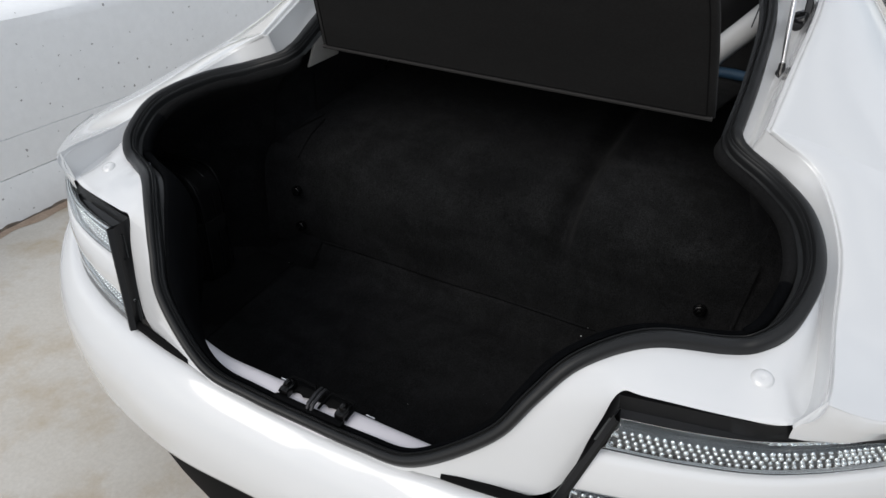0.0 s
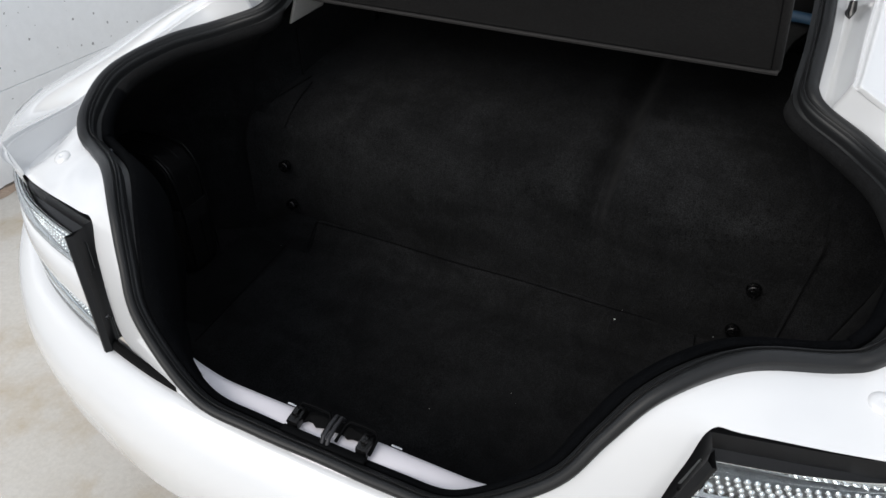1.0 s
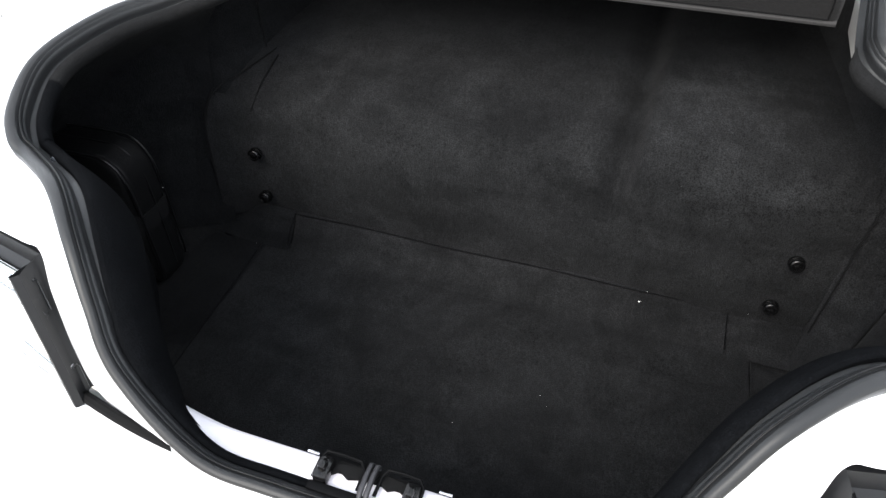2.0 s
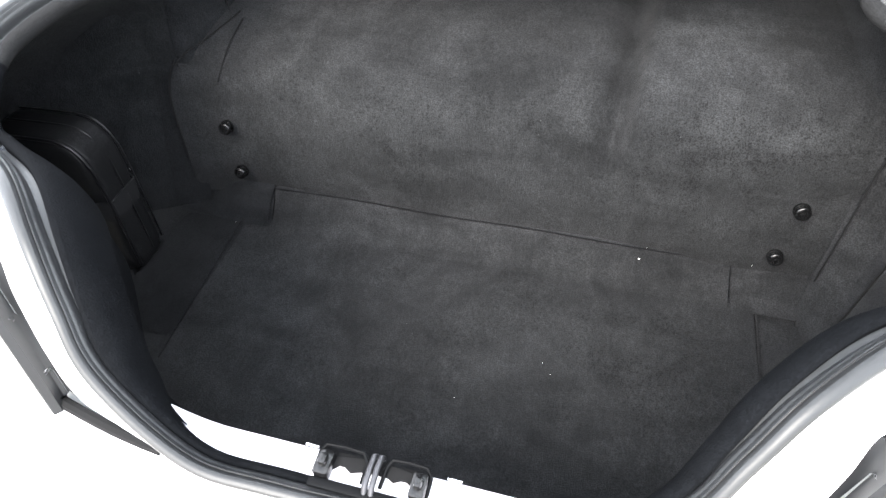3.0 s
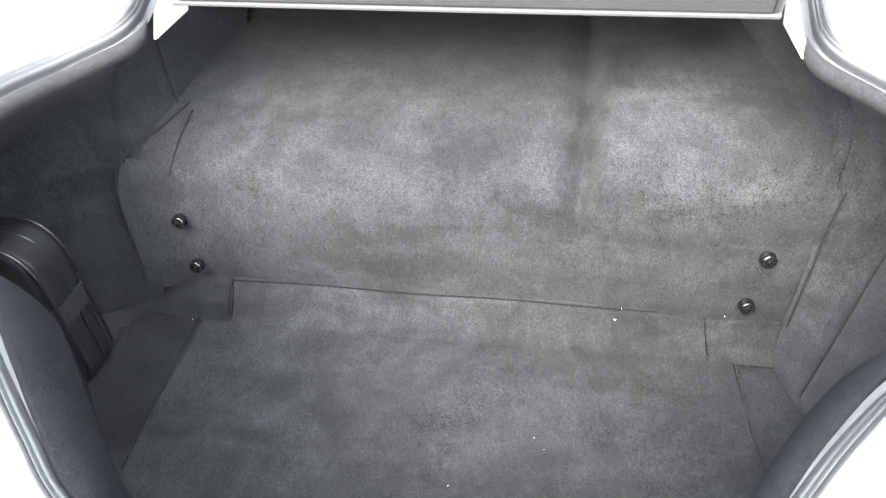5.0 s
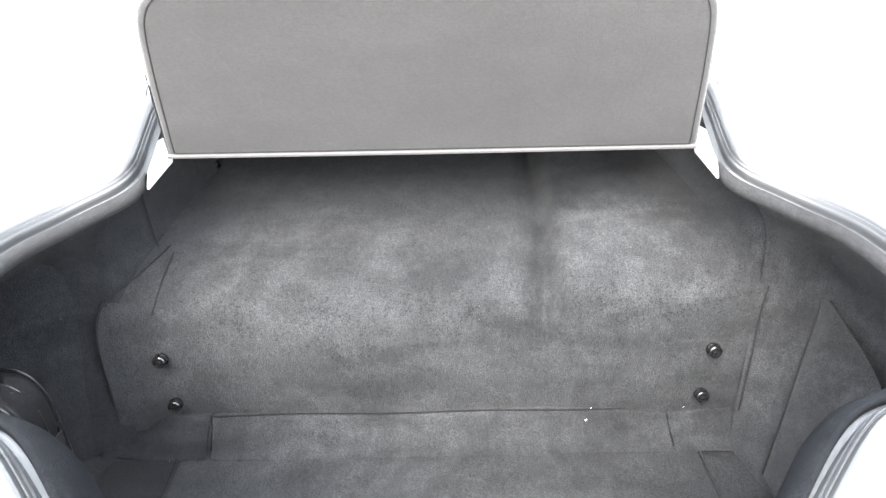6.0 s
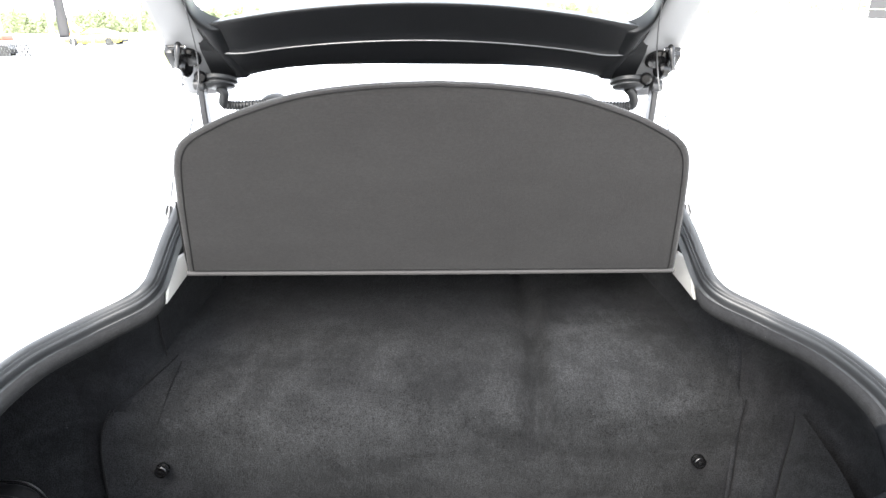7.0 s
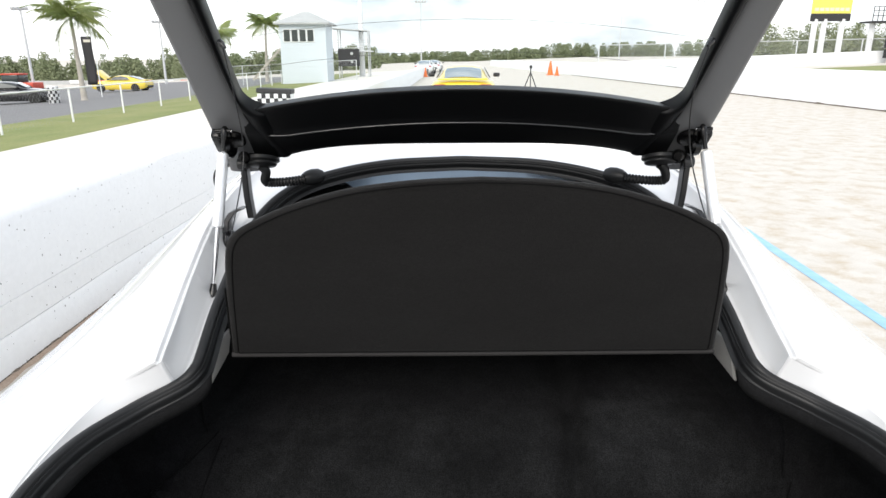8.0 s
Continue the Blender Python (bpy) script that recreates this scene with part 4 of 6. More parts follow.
prism(bm, [(.010, -.496, .7055), (.035, -.499, .7055), (.035, -.511, .7055), (.028, -.506, .7055), (.018, -.511, .7055), (.010, -.507, .7055)], (0, 0, .003))
part("opening_right", bm, MATTE, latch)
bm = bmesh.new()
for x in (-.0042, .0024):
    tube(bm, [(x, -.529, .708), (x, -.524, .716), (x, -.508, .719), (x, -.495, .717), (x, -.491, .708)], .0029, 10)
part("striker", bm, DARKSTEEL, latch, "steel striker loop")
for x in (-.072, .072):
    bm = bmesh.new()
    box(bm, (.014, .003, .002), (x, -.4910, .6985), bev=.0008)
    part("clip", bm, STEEL, latch, "small bright clip")

# sill trims at the ends of the load cover
for sgn in (1, -1):
    bm = bmesh.new()
    quad = [(.400, .032, .954), (.410, .150, .952), (.402, .150, .998), (.394, .056, 1.012)]
    prism(bm, [(x * sgn, y, z) for x, y, z in quad], (.006 * sgn, 0, 0))
    part("sill_trim", bm, CREAM, car, "pale sill trim", bevel=.003)

# ---- load cover standing upright ----
cover = new("load_cover")
cover.parent = car
tagged(cover, "black cloth load cover tilted upright")
BZ0, BY0, TILTY = 1.0, .047, -.40


def cover_outline():
    half_ = [(0, 0.0), (.20, 0.0), (.367, 0.0), (.3685, .006), (.362, .053), (.3545, .1055), (.3475, .1465), (.3425, .172), (.3355, .195), (.3215, .214), (.2945, .2305), (.247, .252), (.17, .2755), (.0845, .2875), (0, .2917)]
    c = cat([(x, 0, z) for x, z in half_[2:]], 5)
    pts = [(0.0, 0.0), (.18, 0.0)] + [(p.x, p.z) for p in c]
    return pts + [(-x, z) for x, z in reversed(pts[1:-1])]


ol = cover_outline()


def cover_pt(x, h, out=0.0):
    return Vector((x, BY0 + TILTY * h - out, BZ0 + h))


bm = bmesh.new()
cx, ch = 0.0, .14
rows = []
for sc, o in ((.955, -.020), (.988, -.013), (1.0, -.005), (.996, .001), (.982, .0052), (.962, .0062), (.93, .0058), (.6, .005), (.2, .005)):
    rows.append([cover_pt(cx + (x - cx) * sc, ch + (h - ch) * (sc if sc > .9 else sc), o) for x, h in ol])
vs = loft(bm, rows, closed=True)
bm.faces.new(vs[-1])
bm.faces.new(vs[0][::-1])
part("panel", bm, CLOTH, cover, "black cloth panel", angle=60)
bm = bmesh.new()
tube(bm, [cover_pt(x * .965, ch + (h - ch) * .962, .0062) for x, h in ol] + [cover_pt(ol[0][0] * .965, ch + (ol[0][1] - ch) * .962, .0062)], .0010, 6, cap=False)
part("stitched_edge", bm, MATTE, cover)
bm = bmesh.new()
tube(bm, [cover_pt(x, h, .002) for x, h in ((-.3655, .004), (-.3610, .05), (-.3545, .10), (-.3515, .125))], .0012, 6)
part("slit", bm, MATTE, cover, "dark slit down one edge")
bm = bmesh.new()
tube(bm, [cover_pt(x, h + .001, .004) for x, h in ((-.367, 0), (-.18, -.0005), (0, -.001), (.18, -.0005), (.366, 0))], .0042, 8)
part("lower_piping", bm, PIPING, cover, "grey piping along the lower edge")
# ---- gas struts, hinge arms, cable boots ----
def strut(sgn):
    st = new("gas_strut")
    st.parent = car
    tagged(st, "silver gas strut holding the tailgate")
    lo, hi = Vector((.442 * sgn, .190, 1.040)), Vector((.417 * sgn - .006, .280, 1.312))
    d = hi - lo
    bm = bmesh.new()
    tube(bm, [lo + d * .02, lo + d * .42], .0042, 12)
    part("rod", bm, STEEL, st)
    bm = bmesh.new()
    tube(bm, [lo + d * .415, lo + d * .42, lo + d * .85, lo + d * .862, lo + d * .87], .0098, 16, radii=[.0085, .0098, .0098, .0085, .004])
    part("cylinder", bm, ALLOY, st)
    bm = bmesh.new()
    lathe(bm, [(0, -.011), (.007, -.009), (.009, -.003), (.009, .006), (.006, .012), (.005, .022)], lo, d, 14)
    lathe(bm, [(.004, 0), (.004, .02)], lo, (sgn, 0, 0), 10)
    part("lower_socket", bm, GLOSSBLACK, st)
    bm = bmesh.new()
    lathe(bm, [(.0036, -.036), (.0036, -.020), (.0052, -.014), (.0062, -.004), (.006, .004), (.003, .008), (0, .009)], hi, d, 14)
    lathe(bm, [(.0035, -.012), (.0035, .016)], hi, (sgn, 0, 0), 10)
    part("upper_socket", bm, KNOB, st)
    bm = bmesh.new()
    lathe(bm, [(.0028, -.013), (.0028, .013), (0, .0135)], hi, (sgn, 0, 0), 10)
    part("ball_pin", bm, STEEL, st, "small steel ball pin")
    bm = bmesh.new()
    lathe(bm, [(.024, 0), (.0225, .003), (.018, .0045), (.012, .003), (0, .002)], lo + Vector((.012 * sgn, .005, .004)), (-sgn, -.2, .1), 20)
    part("mount_dimple", bm, WHITE, st)


strut(1)
strut(-1)

# ---- tailgate, raised ----
hatch = new("tailgate")
hatch.parent = car
tagged(hatch, "raised tailgate with black inner trim and rear window")
H0, HD, HN = Vector((-.009, .352, 1.262)), Vector((0, -.70, .714)).normalized(), Vector((0, .714, .70)).normalized()


def hp(x, v, w=0.0):
    """A place on the tailgate: across, along from the hinge edge, towards its outside."""
    return H0 + Vector((x, 0, 0)) + HD * v + HN * w


def arc(x, amp):
    return -amp * (x / .40) ** 2


# inner trim: a band below the window, with a raised bead
xs = [-.43 + .86 * i / 40 for i in range(41)]
xt = [-.383 + .766 * i / 40 for i in range(41)]


def v_low(x):
    return .024 - .050 * (abs(x) / .36) ** 4


def v_bead(x):
    return .095 - .055 * (x / .4) ** 2 + .010 * max(0, (abs(x) - .30) / .05) ** 2


def v_glass(x):
    return .170 - .060 * (x / .4) ** 2


bm = bmesh.new()
rows = []
for fn, dv, w in ((v_low, -.006, .03), (v_low, -.002, .006), (v_low, .006, -.004), (v_bead, -.03, -.0062), (v_bead, -.008, -.0082), (v_bead, -.001, -.0082), (v_bead, .0015, -.0066), (v_bead, .006, -.0042), (v_bead, .020, -.0030), (v_glass, -.03, -.002), (v_glass, -.002, -.002),
                  (v_glass, 0, .0), (v_glass, -.004, .006), (v_glass, -.016, .024)):
    rows.append([hp(x, fn(x) + dv, w) for x in xt])
loft(bm, rows)
part("lower_trim", bm, TRIM, hatch, "satin black inner trim with a raised bead", sub=1, angle=60)
bm = bmesh.new()
tube(bm, [hp(x, v_bead(x), -.0078) for x in xt if abs(x) < .355], .0013, 8)
part("trim_bead", bm, BEAD, hatch, "thin bright bead on the trim")
VB = [(-.05, .385), (-.024, .356), (.0, .343), (.022, .345), (.05, .356), (.09, .369), (.14, .378), (.246, .385), (.35, .390), (.6, .396), (.95, .402)]
vb = cat([(x, v, 0) for v, x in VB], 12)
for sgn in (1, -1):
    # black rounded edge beside the glass
    bm = bmesh.new()
    sl = [p for p in vb if p.y >= .0]
    rows = []
    for f, w in ((.06, .020), (-.02, .006), (.06, -.004), (.25, -.008), (.55, -.0095), (.85, -.0080), (1.0, -.0045), (1.02, .008)):
        row = []
        for p in sl:
            # the lower corner of the glass is rounded
            h = min(.044, max(0.0, .158 - p.y))
            gx = .373 - .022 * max(0, (.14 - p.y) / .14) ** 2 - (.045 - math.sqrt(.045 ** 2 - h * h))
            row.append(hp(sgn * (gx + (p.x - gx) * f), p.y, w))
        rows.append(row)
    loft(bm, rows)
    part("window_edge", bm, TRIM, hatch, "gloss black window edge", sub=1)
    # grey pillar trim
    bm = bmesh.new()
    rows = []
    for f, w in ((-.06, .006), (.0, -.001), (.10, -.004), (.5, -.005), (.90, -.004), (1.0, .002), (.99, .03)):
        rows.append([hp(sgn * (p.x + (.447 + .01 * max(0, -p.y) - p.x) * f), p.y, w) for p in vb])
    loft(bm, rows)
    part("pillar_trim", bm, PILLAR, hatch, "grey satin pillar trim", sub=1)
    # hinge corner block and strut mount
    bm = bmesh.new()
    box(bm, (.05, .09, .02), hp(sgn * .415, .0, .012), Matrix.Rotation(radians(-45), 4, "X"), bev=.006)
    box(bm, (.022, .05, .03), hp(sgn * .433, .05, -.004), Matrix.Rotation(radians(-45), 4, "X"), bev=.006)
    lathe(bm, [(.016, 0), (.016, .012), (.012, .016), (0, .017)], hp(sgn * .428, .03, -.012), (-sgn, -.3, 0), 14)
    lathe(bm, [(.020, .0), (.021, .006), (.016, .010), (.010, .008), (0, .007)], hp(sgn * .408, .052, -.004), (0, -.714, -.70), 18)
    box(bm, (.034, .030, .034), hp(sgn * .398, -.006, .0), Matrix.Rotation(radians(-45), 4, "X"), bev=.008)
    lathe(bm, [(.011, 0), (.011, .014), (.007, .018), (0, .018)], hp(sgn * .400, .012, -.016), (-sgn * .3, -.9, 0), 14)
    part("strut_mount", bm, KNOB, hatch, "black strut mount")
    # hinge arm down to the body
    bm = bmesh.new()
    arm = cat([(sgn * .414, .335, 1.262), (sgn * .416, .345, 1.225), (sgn * .418, .355, 1.18), (sgn * .417, .365, 1.135)], 4)
    rows = [[p + Vector((-.006, 0, 0)), p + Vector((.006, 0, 0)), p + Vector((.006, .024, 0)), p + Vector((-.006, .024, 0))] for p in arm]
    vs = loft(bm, rows, closed=True)
    bm.faces.new(vs[0]), bm.faces.new(vs[-1])
    lathe(bm, [(.011, -.01), (.011, .01)], (sgn * .414, .34, 1.245), (1, 0, 0), 14)
    part("hinge_arm", bm, PLASTIC, hatch, "black hinge arm", bevel=.002)
    # hinge on the body beside the strut
    bm = bmesh.new()
    lathe(bm, [(.006, -.016), (.020, -.014), (.022, -.004), (.022, .006), (.017, .010), (.007, .012)], (sgn * .455, .335, 1.098), (sgn, -.25, .2), 18)
    rows = [[Vector((sgn * (x + dx), y + dy, z)) for dx, dy in ((-.006, -.014), (.006, -.014), (.006, .014), (-.006, .014))] for x, y, z in ((.452, .335, 1.09), (.456, .340, 1.115), (.455, .345, 1.135), (.444, .350, 1.152), (.424, .352, 1.160))]
    vs = loft(bm, rows, closed=True)
    bm.faces.new(vs[0]), bm.faces.new(vs[-1])
    part("body_hinge", bm, GLOSSBLACK, hatch, "black hinge on the body", bevel=.0015)
    bm = bmesh.new()
    lathe(bm, [(.011, 0), (.013, .004), (.010, .009), (0, .010)], (sgn * .466, .320, 1.094), (sgn * .6, -.6, .3), 14)
    part("hinge_pin", bm, STEEL, hatch, "bright hinge pin")
    # round cable grommet and ribbed boot
    bm = bmesh.new()
    gc = hp(sgn * .374, -.006, -.004)
    lathe(bm, [(.033, 0), (.034, .006), (.030, .009), (.028, .009), (.029, .013), (.026, .016), (.010, .019), (0, .019)], gc, (0, -.35, -1), 24)
    part("grommet", bm, RUBBER, hatch, "round black rubber cable grommet")
    bm = bmesh.new()
    pth = cat([gc + Vector((0, -.004, -.016)), (sgn * .376, .352, 1.228), (sgn * .380, .358, 1.209), (sgn * .362, .372, 1.204), (sgn * .335, .392, 1.203), (sgn * .310, .411, 1.204)], 10)
    rad = [.0085 if i < 22 else (.0072 if i % 2 else .0098) for i in range(len(pth))]
    tube(bm, pth, .008, 12, radii=rad)
    part("cable_boot", bm, RUBBER, hatch, "ribbed black cable boot")
    bm = bmesh.new()
    lathe(bm, [(0, -.023), (.010, -.021), (.0150, -.012), (.0165, .001), (.0145, .013), (.0105, .021), (0, .023)], (sgn * .301, .418, 1.206), (sgn, -.75, -.10), 18)
    part("boot_end", bm, RUBBER, hatch)
    # thin lifting cord of the load cover
    bm = bmesh.new()
    tube(bm, cat([hp(sgn * .362, .28, -.012), hp(sgn * .372, .17, -.02), (sgn * .392, .27, 1.26), (sgn * .382, .10, 1.13)], 6), .0012, 6)
    part("cord", bm, PLASTIC, hatch, "thin black lifting cord")
    bm = bmesh.new()
    lathe(bm, [(.005, 0), (.005, .006), (.0035, .010), (.002, .016)], hp(sgn * .366, .28, -.008), (-.6 * sgn, -.5, -.5), 12)
    part("cord_hook", bm, GLOSSBLACK, hatch)
bm = bmesh.new()
tube(bm, cat([(-.425, .292, 1.250), (-.437, .290, 1.249), (-.447, .290, 1.241), (-.452, .290, 1.226), (-.450, .291, 1.208)], 6), .0032, 8)
part("washer_hose", bm, RUBBER, hatch, "short black hose")
# glass with heater lines, and the outer white skin round it
bm = bmesh.new()
loft(bm, [[hp(x, v, .014 + .02 * (1 - (x / .4) ** 2)) for x in xs[2:-2]] for v in [.10 + .08 * i for i in range(10)]])
gl = part("rear_window", bm, GLASS, hatch, "clear heated rear window", solid=.003, smooth=False)
gl.visible_shadow = False
bm = bmesh.new()
for k in range(9):
    v = .22 + .065 * k
    tube(bm, [hp(x, v - .03 * (x / .4) ** 2, .013 + .02 * (1 - (x / .4) ** 2)) for x in xs[4:-4:4]], .0004, 4)
part("heater_lines", bm, PLASTIC, hatch)
bm = bmesh.new()
for sgn in (1, -1):
    loft(bm, [[hp(sgn * x, v, w) for v in [-.01 + .1 * i for i in range(10)]] for x, w in ((.396, .034), (.42, .034), (.446, .025), (.449, .01))])
loft(bm, [[hp(x, v + arc(x, .03), w) for x in xs] for v, w in ((.0, .03), (.004, .036), (.11, .037))])
loft(bm, [[hp(x, v, w) for x in xs] for v, w in ((.86, -.01), (.86, .035), (1.0, .03), (1.02, .0), (.86, -.012))])
part("outer_skin", bm, WHITE, hatch, "pearl white tailgate skin")

# ---- cabin seen past the load cover ----
bm = bmesh.new()
loft(bm, [[(x * wd, y, z - .004 * (x / .4) ** 2) for x in (-.40, -.3, -.15, 0, .15, .3, .40)] for y, z, wd in ((.064, 1.012, .90), (.10, 1.010, .92), (.20, 1.000, .96), (.32, .980, 1.02), (.45, .952, 1.05))])
part("parcel_shelf", bm, CARPET, car, "black carpeted parcel shelf", solid=.008)
bm = bmesh.new()
loft(bm, [[(x, y, z) for x in (-.55, -.3, 0, .3, .55)] for y, z in ((.44, .86), (.46, .90), (.70, .90), (.74, .60))])
part("rear_shelf", bm, LINING, car, solid=.01)
for sgn in (1, -1):
    bm = bmesh.new()
    rows = []
    for z, wd, y in ((.60, .22, .78), (.80, .23, .80), (.95, .20, .80), (1.02, .13, .79), (1.08, .12, .79), (1.13, .08, .80)):
        rows.append([(sgn * .36 + wd * math.cos(a), y + .07 * math.sin(a), z) for a in [2 * math.pi * k / 16 for k in range(16)]])
    vs = loft(bm, rows, closed=True)
    bm.faces.new(vs[-1])
    part("seat_back", bm, PLASTIC, car, "black seat back", sub=1)
bm = bmesh.new()
tube(bm, [(.430, .50, 1.122), (.345, .51, 1.018), (.275, .52, .932), (.20, .55, .84)], .026, 20)
part("brace_bar", bm, WHITE, car, "white brace bar behind the seats")
bm = bmesh.new()
tube(bm, [(.44, .44, .955), (.36, .50, .945), (.2, .56, .93), (-.2, .58, .93)], .012, 10)
part("trim_strip", bm, BLUETRIM, car, "dark blue cabin trim")
bm = bmesh.new()
loft(bm, [[(x, y, z - .03 * (x / .43) ** 2) for x in (-.43, -.3, -.15, 0, .15, .3, .43)] for y, z in ((.60, 1.205), (.8, 1.225), (1.3, 1.225), (1.7, 1.13))])
part("headlining", bm, HEAD, car, "pale grey headlining", solid=.004)


bm = bmesh.new()
loft(bm, [[(x, y - .04 * (x / .6) ** 2, z + .03 * math.cos(x * 5)) for x in [-.62 + .124 * i for i in range(11)]] for y, z in ((1.42, .62), (1.45, .80), (1.52, .87), (1.75, .90), (2.1, .93))])
part("dashboard", bm, DASHGLARE, car, "leather dashboard, pale with sky glare put into its colour", solid=.01)
for sgn in (1, -1):
    bm = bmesh.new()
    lathe(bm, [(.0125, -.001), (.0115, .0006), (.008, .0026), (.004, .0034), (.0022, .0030), (0, .0018)], (sgn * .505, -.380, .8795), (-sgn * .02, -.40, .91), 20)
    part("bump_stop", bm, WHITE, car, "small round dimple in the gutter")


def wheel(x, y):
    bm = bmesh.new()
    sg = 1 if x > 0 else -1
    lathe(bm, [(.24, -.12), (.31, -.12), (.335, -.09), (.34, 0), (.335, .09), (.31, .12), (.24, .12), (.235, 0)], (x, y, .34), (sg, 0, 0), 40)
    ob = part("wheel", bm, TYRE, car, "black tyre on alloy rim")
    bm = bmesh.new()
    lathe(bm, [(.24, .10), (.23, .06), (.06, .09), (0, .095)], (x, y, .34), (sg, 0, 0), 30)
    part("rim", bm, ALLOY, ob)


for xx in (.78, -.78):
    wheel(xx, .12)
    wheel(xx, 2.72)

# ---- black bag in the side pocket ----
BX, BY, BZ, BW, BT, BH = -.611, -.1715, FZ + .008, .087, .037, .255
bag = thing("bag", "black leather tool bag with a webbing strap in the boot pocket", "bag", at=(BX, BY, BZ))
bag_turn = Matrix.Translation((BX, BY, BZ)) @ Matrix.Rotation(radians(4), 4, "Z")


def bag_ring(z, out=0.0, n=48):
    """The bag's outline at a height; its upper corners are well rounded."""
    up = max(0.0, z - (BH - .045))
    wide = BW - (.045 - math.sqrt(max(0.0, .045 ** 2 - up ** 2)))
    deep = BT - .6 * (.016 - math.sqrt(max(0.0, .016 ** 2 - max(0.0, z - (BH - .016)) ** 2)))
    foot = .006 * max(0.0, 1 - z / .012)
    row = []
    for k in range(n):
        a = 2 * math.pi * (k + .5) / n
        ca, sa = math.cos(a), math.sin(a)
        sag = .0035 * noise.noise((ca * 2.2, sa * 2.2, z * 14)) + .002 * noise.noise((ca * 6, sa * 6, z * 30))
        ex, ey = math.copysign(abs(ca) ** .34, ca), math.copysign(abs(sa) ** .34, sa)
        row.append(bag_turn @ Vector(((wide - foot + out + sag) * ex, (deep - foot + out + sag) * ey, z)))
    return row


bm = bmesh.new()
vs = loft(bm, [bag_ring(z) for z in (0, .004, .012, .04, .08, .115, .15, .185, .20, .214, .225, .235, .243, .249, .253, .2548)], closed=True)
bm.faces.new(vs[-1]), bm.faces.new(vs[0][::-1])
part("bag_body", bm, BAGCLOTH, bag, sub=1)
corner = [(BW, .02), (BW + .001, .11), (BW, .19), (BW - .004, .215), (BW - .014, .238), (BW - .032, .251), (BW - .07, .2545), (-.05, .255)]
for side_y, nm, lab, rad in ((-BT + .004, "edge_piping", "glossy piped edge", .0024), (BT - .004, "edge_piping", "glossy piped edge", .0018), (.004, "zip", "black zip along the end", .0018)):
    bm = bmesh.new()
    tube(bm, cat([bag_turn @ Vector((x + .0005, side_y, z)) for x, z in corner], 6), rad, 8)
    part(nm, bm, BAG_PIPING, bag, lab)
bm = bmesh.new()
loft(bm, [bag_ring(z, o) for z, o in ((.112, .0012), (.1135, .0036), (.130, .0042), (.1475, .0036), (.149, .0012))], closed=True)
part("strap", bm, WEB, bag, "wide black webbing strap", solid=.001)
for px, py, pz in ((BW + .002, BT - .008, .163), (BW + .001, -.022, .044)):
    bm = bmesh.new()
    lathe(bm, [(.0010, 0), (.0012, .002), (.0008, .003), (0, .0034)], bag_turn @ Vector((px, py, pz)), (1, -.3, .1), 10)
    part("zip_pull", bm, STEEL, bag, "bright zip pull")

# small lamp under the rim of the boot
bm = bmesh.new()
lathe(bm, [(.0125, 0), (.0130, .003), (.0115, .0065), (.0070, .0085), (0, .009)], (-.452, -.334, .872), (.45, .40, .75), 20)
part("courtesy_lamp", bm, LAMPLENS, car, "small frosted courtesy lamp under the rim")

# lint on the carpet
for k, (lx, ly, lz, lr) in enumerate(((.2415, -.0155, .5535, .0012), (.127, -.216, FZ + .006, .0005), (.02, -.30, FZ + .006, .0005), (-.432, -.060, FZ + .012, .0005), (.250, -.0070, .571, .0005), (.140, -.232, FZ + .006, .0004), (.400, -.010, .573, .0005))):
    bm = bmesh.new()
    bmesh.ops.create_icosphere(bm, subdivisions=1, radius=lr, matrix=Matrix.Translation((lx, ly, lz)) @ Matrix.Rotation(k, 4, "Z") @ Matrix.Diagonal((1.3, .8, .7, 1)))
    part("lint", bm, LINT, car, "white speck of lint")


# ---- surroundings of the pit lane ----
GRASS = material("grass", (0.16, 0.20, 0.05), 0.9, var=0.9, vscale=0.5, color2=(0.26, 0.26, 0.10), fine=0.4, fscale=14, bump=0.4, bscale=30)
PALECONC = material("bright concrete", (0.70, 0.68, 0.63), 0.88, var=0.6, vscale=1.2, color2=(0.62, 0.59, 0.53), fine=0.2, fscale=40, bump=0.15, bscale=60)
ASPHALT = material("grey asphalt", (0.16, 0.16, 0.165), 0.9, var=0.5, vscale=0.3, color2=(0.20, 0.20, 0.20), fine=0.2, fscale=20)
BLUEPAINT = material("light blue line paint", (0.22, 0.42, 0.62), 0.75, var=0.6, vscale=9, color2=(0.36, 0.55, 0.66), dirt=(0.45, 0.44, 0.41), dscale=14, dlow=0.60, dhigh=0.75)
GALV = material("galvanised steel", (0.55, 0.56, 0.57), 0.5, 0.3, var=0.3, vscale=6, color2=(0.48, 0.49, 0.5))
WHITEPAINT = material("white painted steel", (0.72, 0.73, 0.73), 0.5, var=0.3, vscale=2, color2=(0.62, 0.63, 0.64))
TOWERWALL = material("pale blue siding", (0.55, 0.60, 0.64), 0.7, var=0.3, vscale=0.8, color2=(0.49, 0.54, 0.58))
ROOFGREY = material("light grey roof", (0.42, 0.43, 0.43), 0.8, var=0.4, vscale=1.5)
DARKGLASS = material("dark window", (0.03, 0.04, 0.04), 0.1, var=0.2)
# part of the sky's reflection is put into the bluish base colour
CARGLASS = material("sky-lit car glass", (0.10, 0.15, 0.17), 0.08, coat=1.0, spec=1.0, var=0.2)
YELLOW = material("yellow car paint", (0.74, 0.56, 0.06), 0.3, var=0.1, vscale=2, coat=0.7)
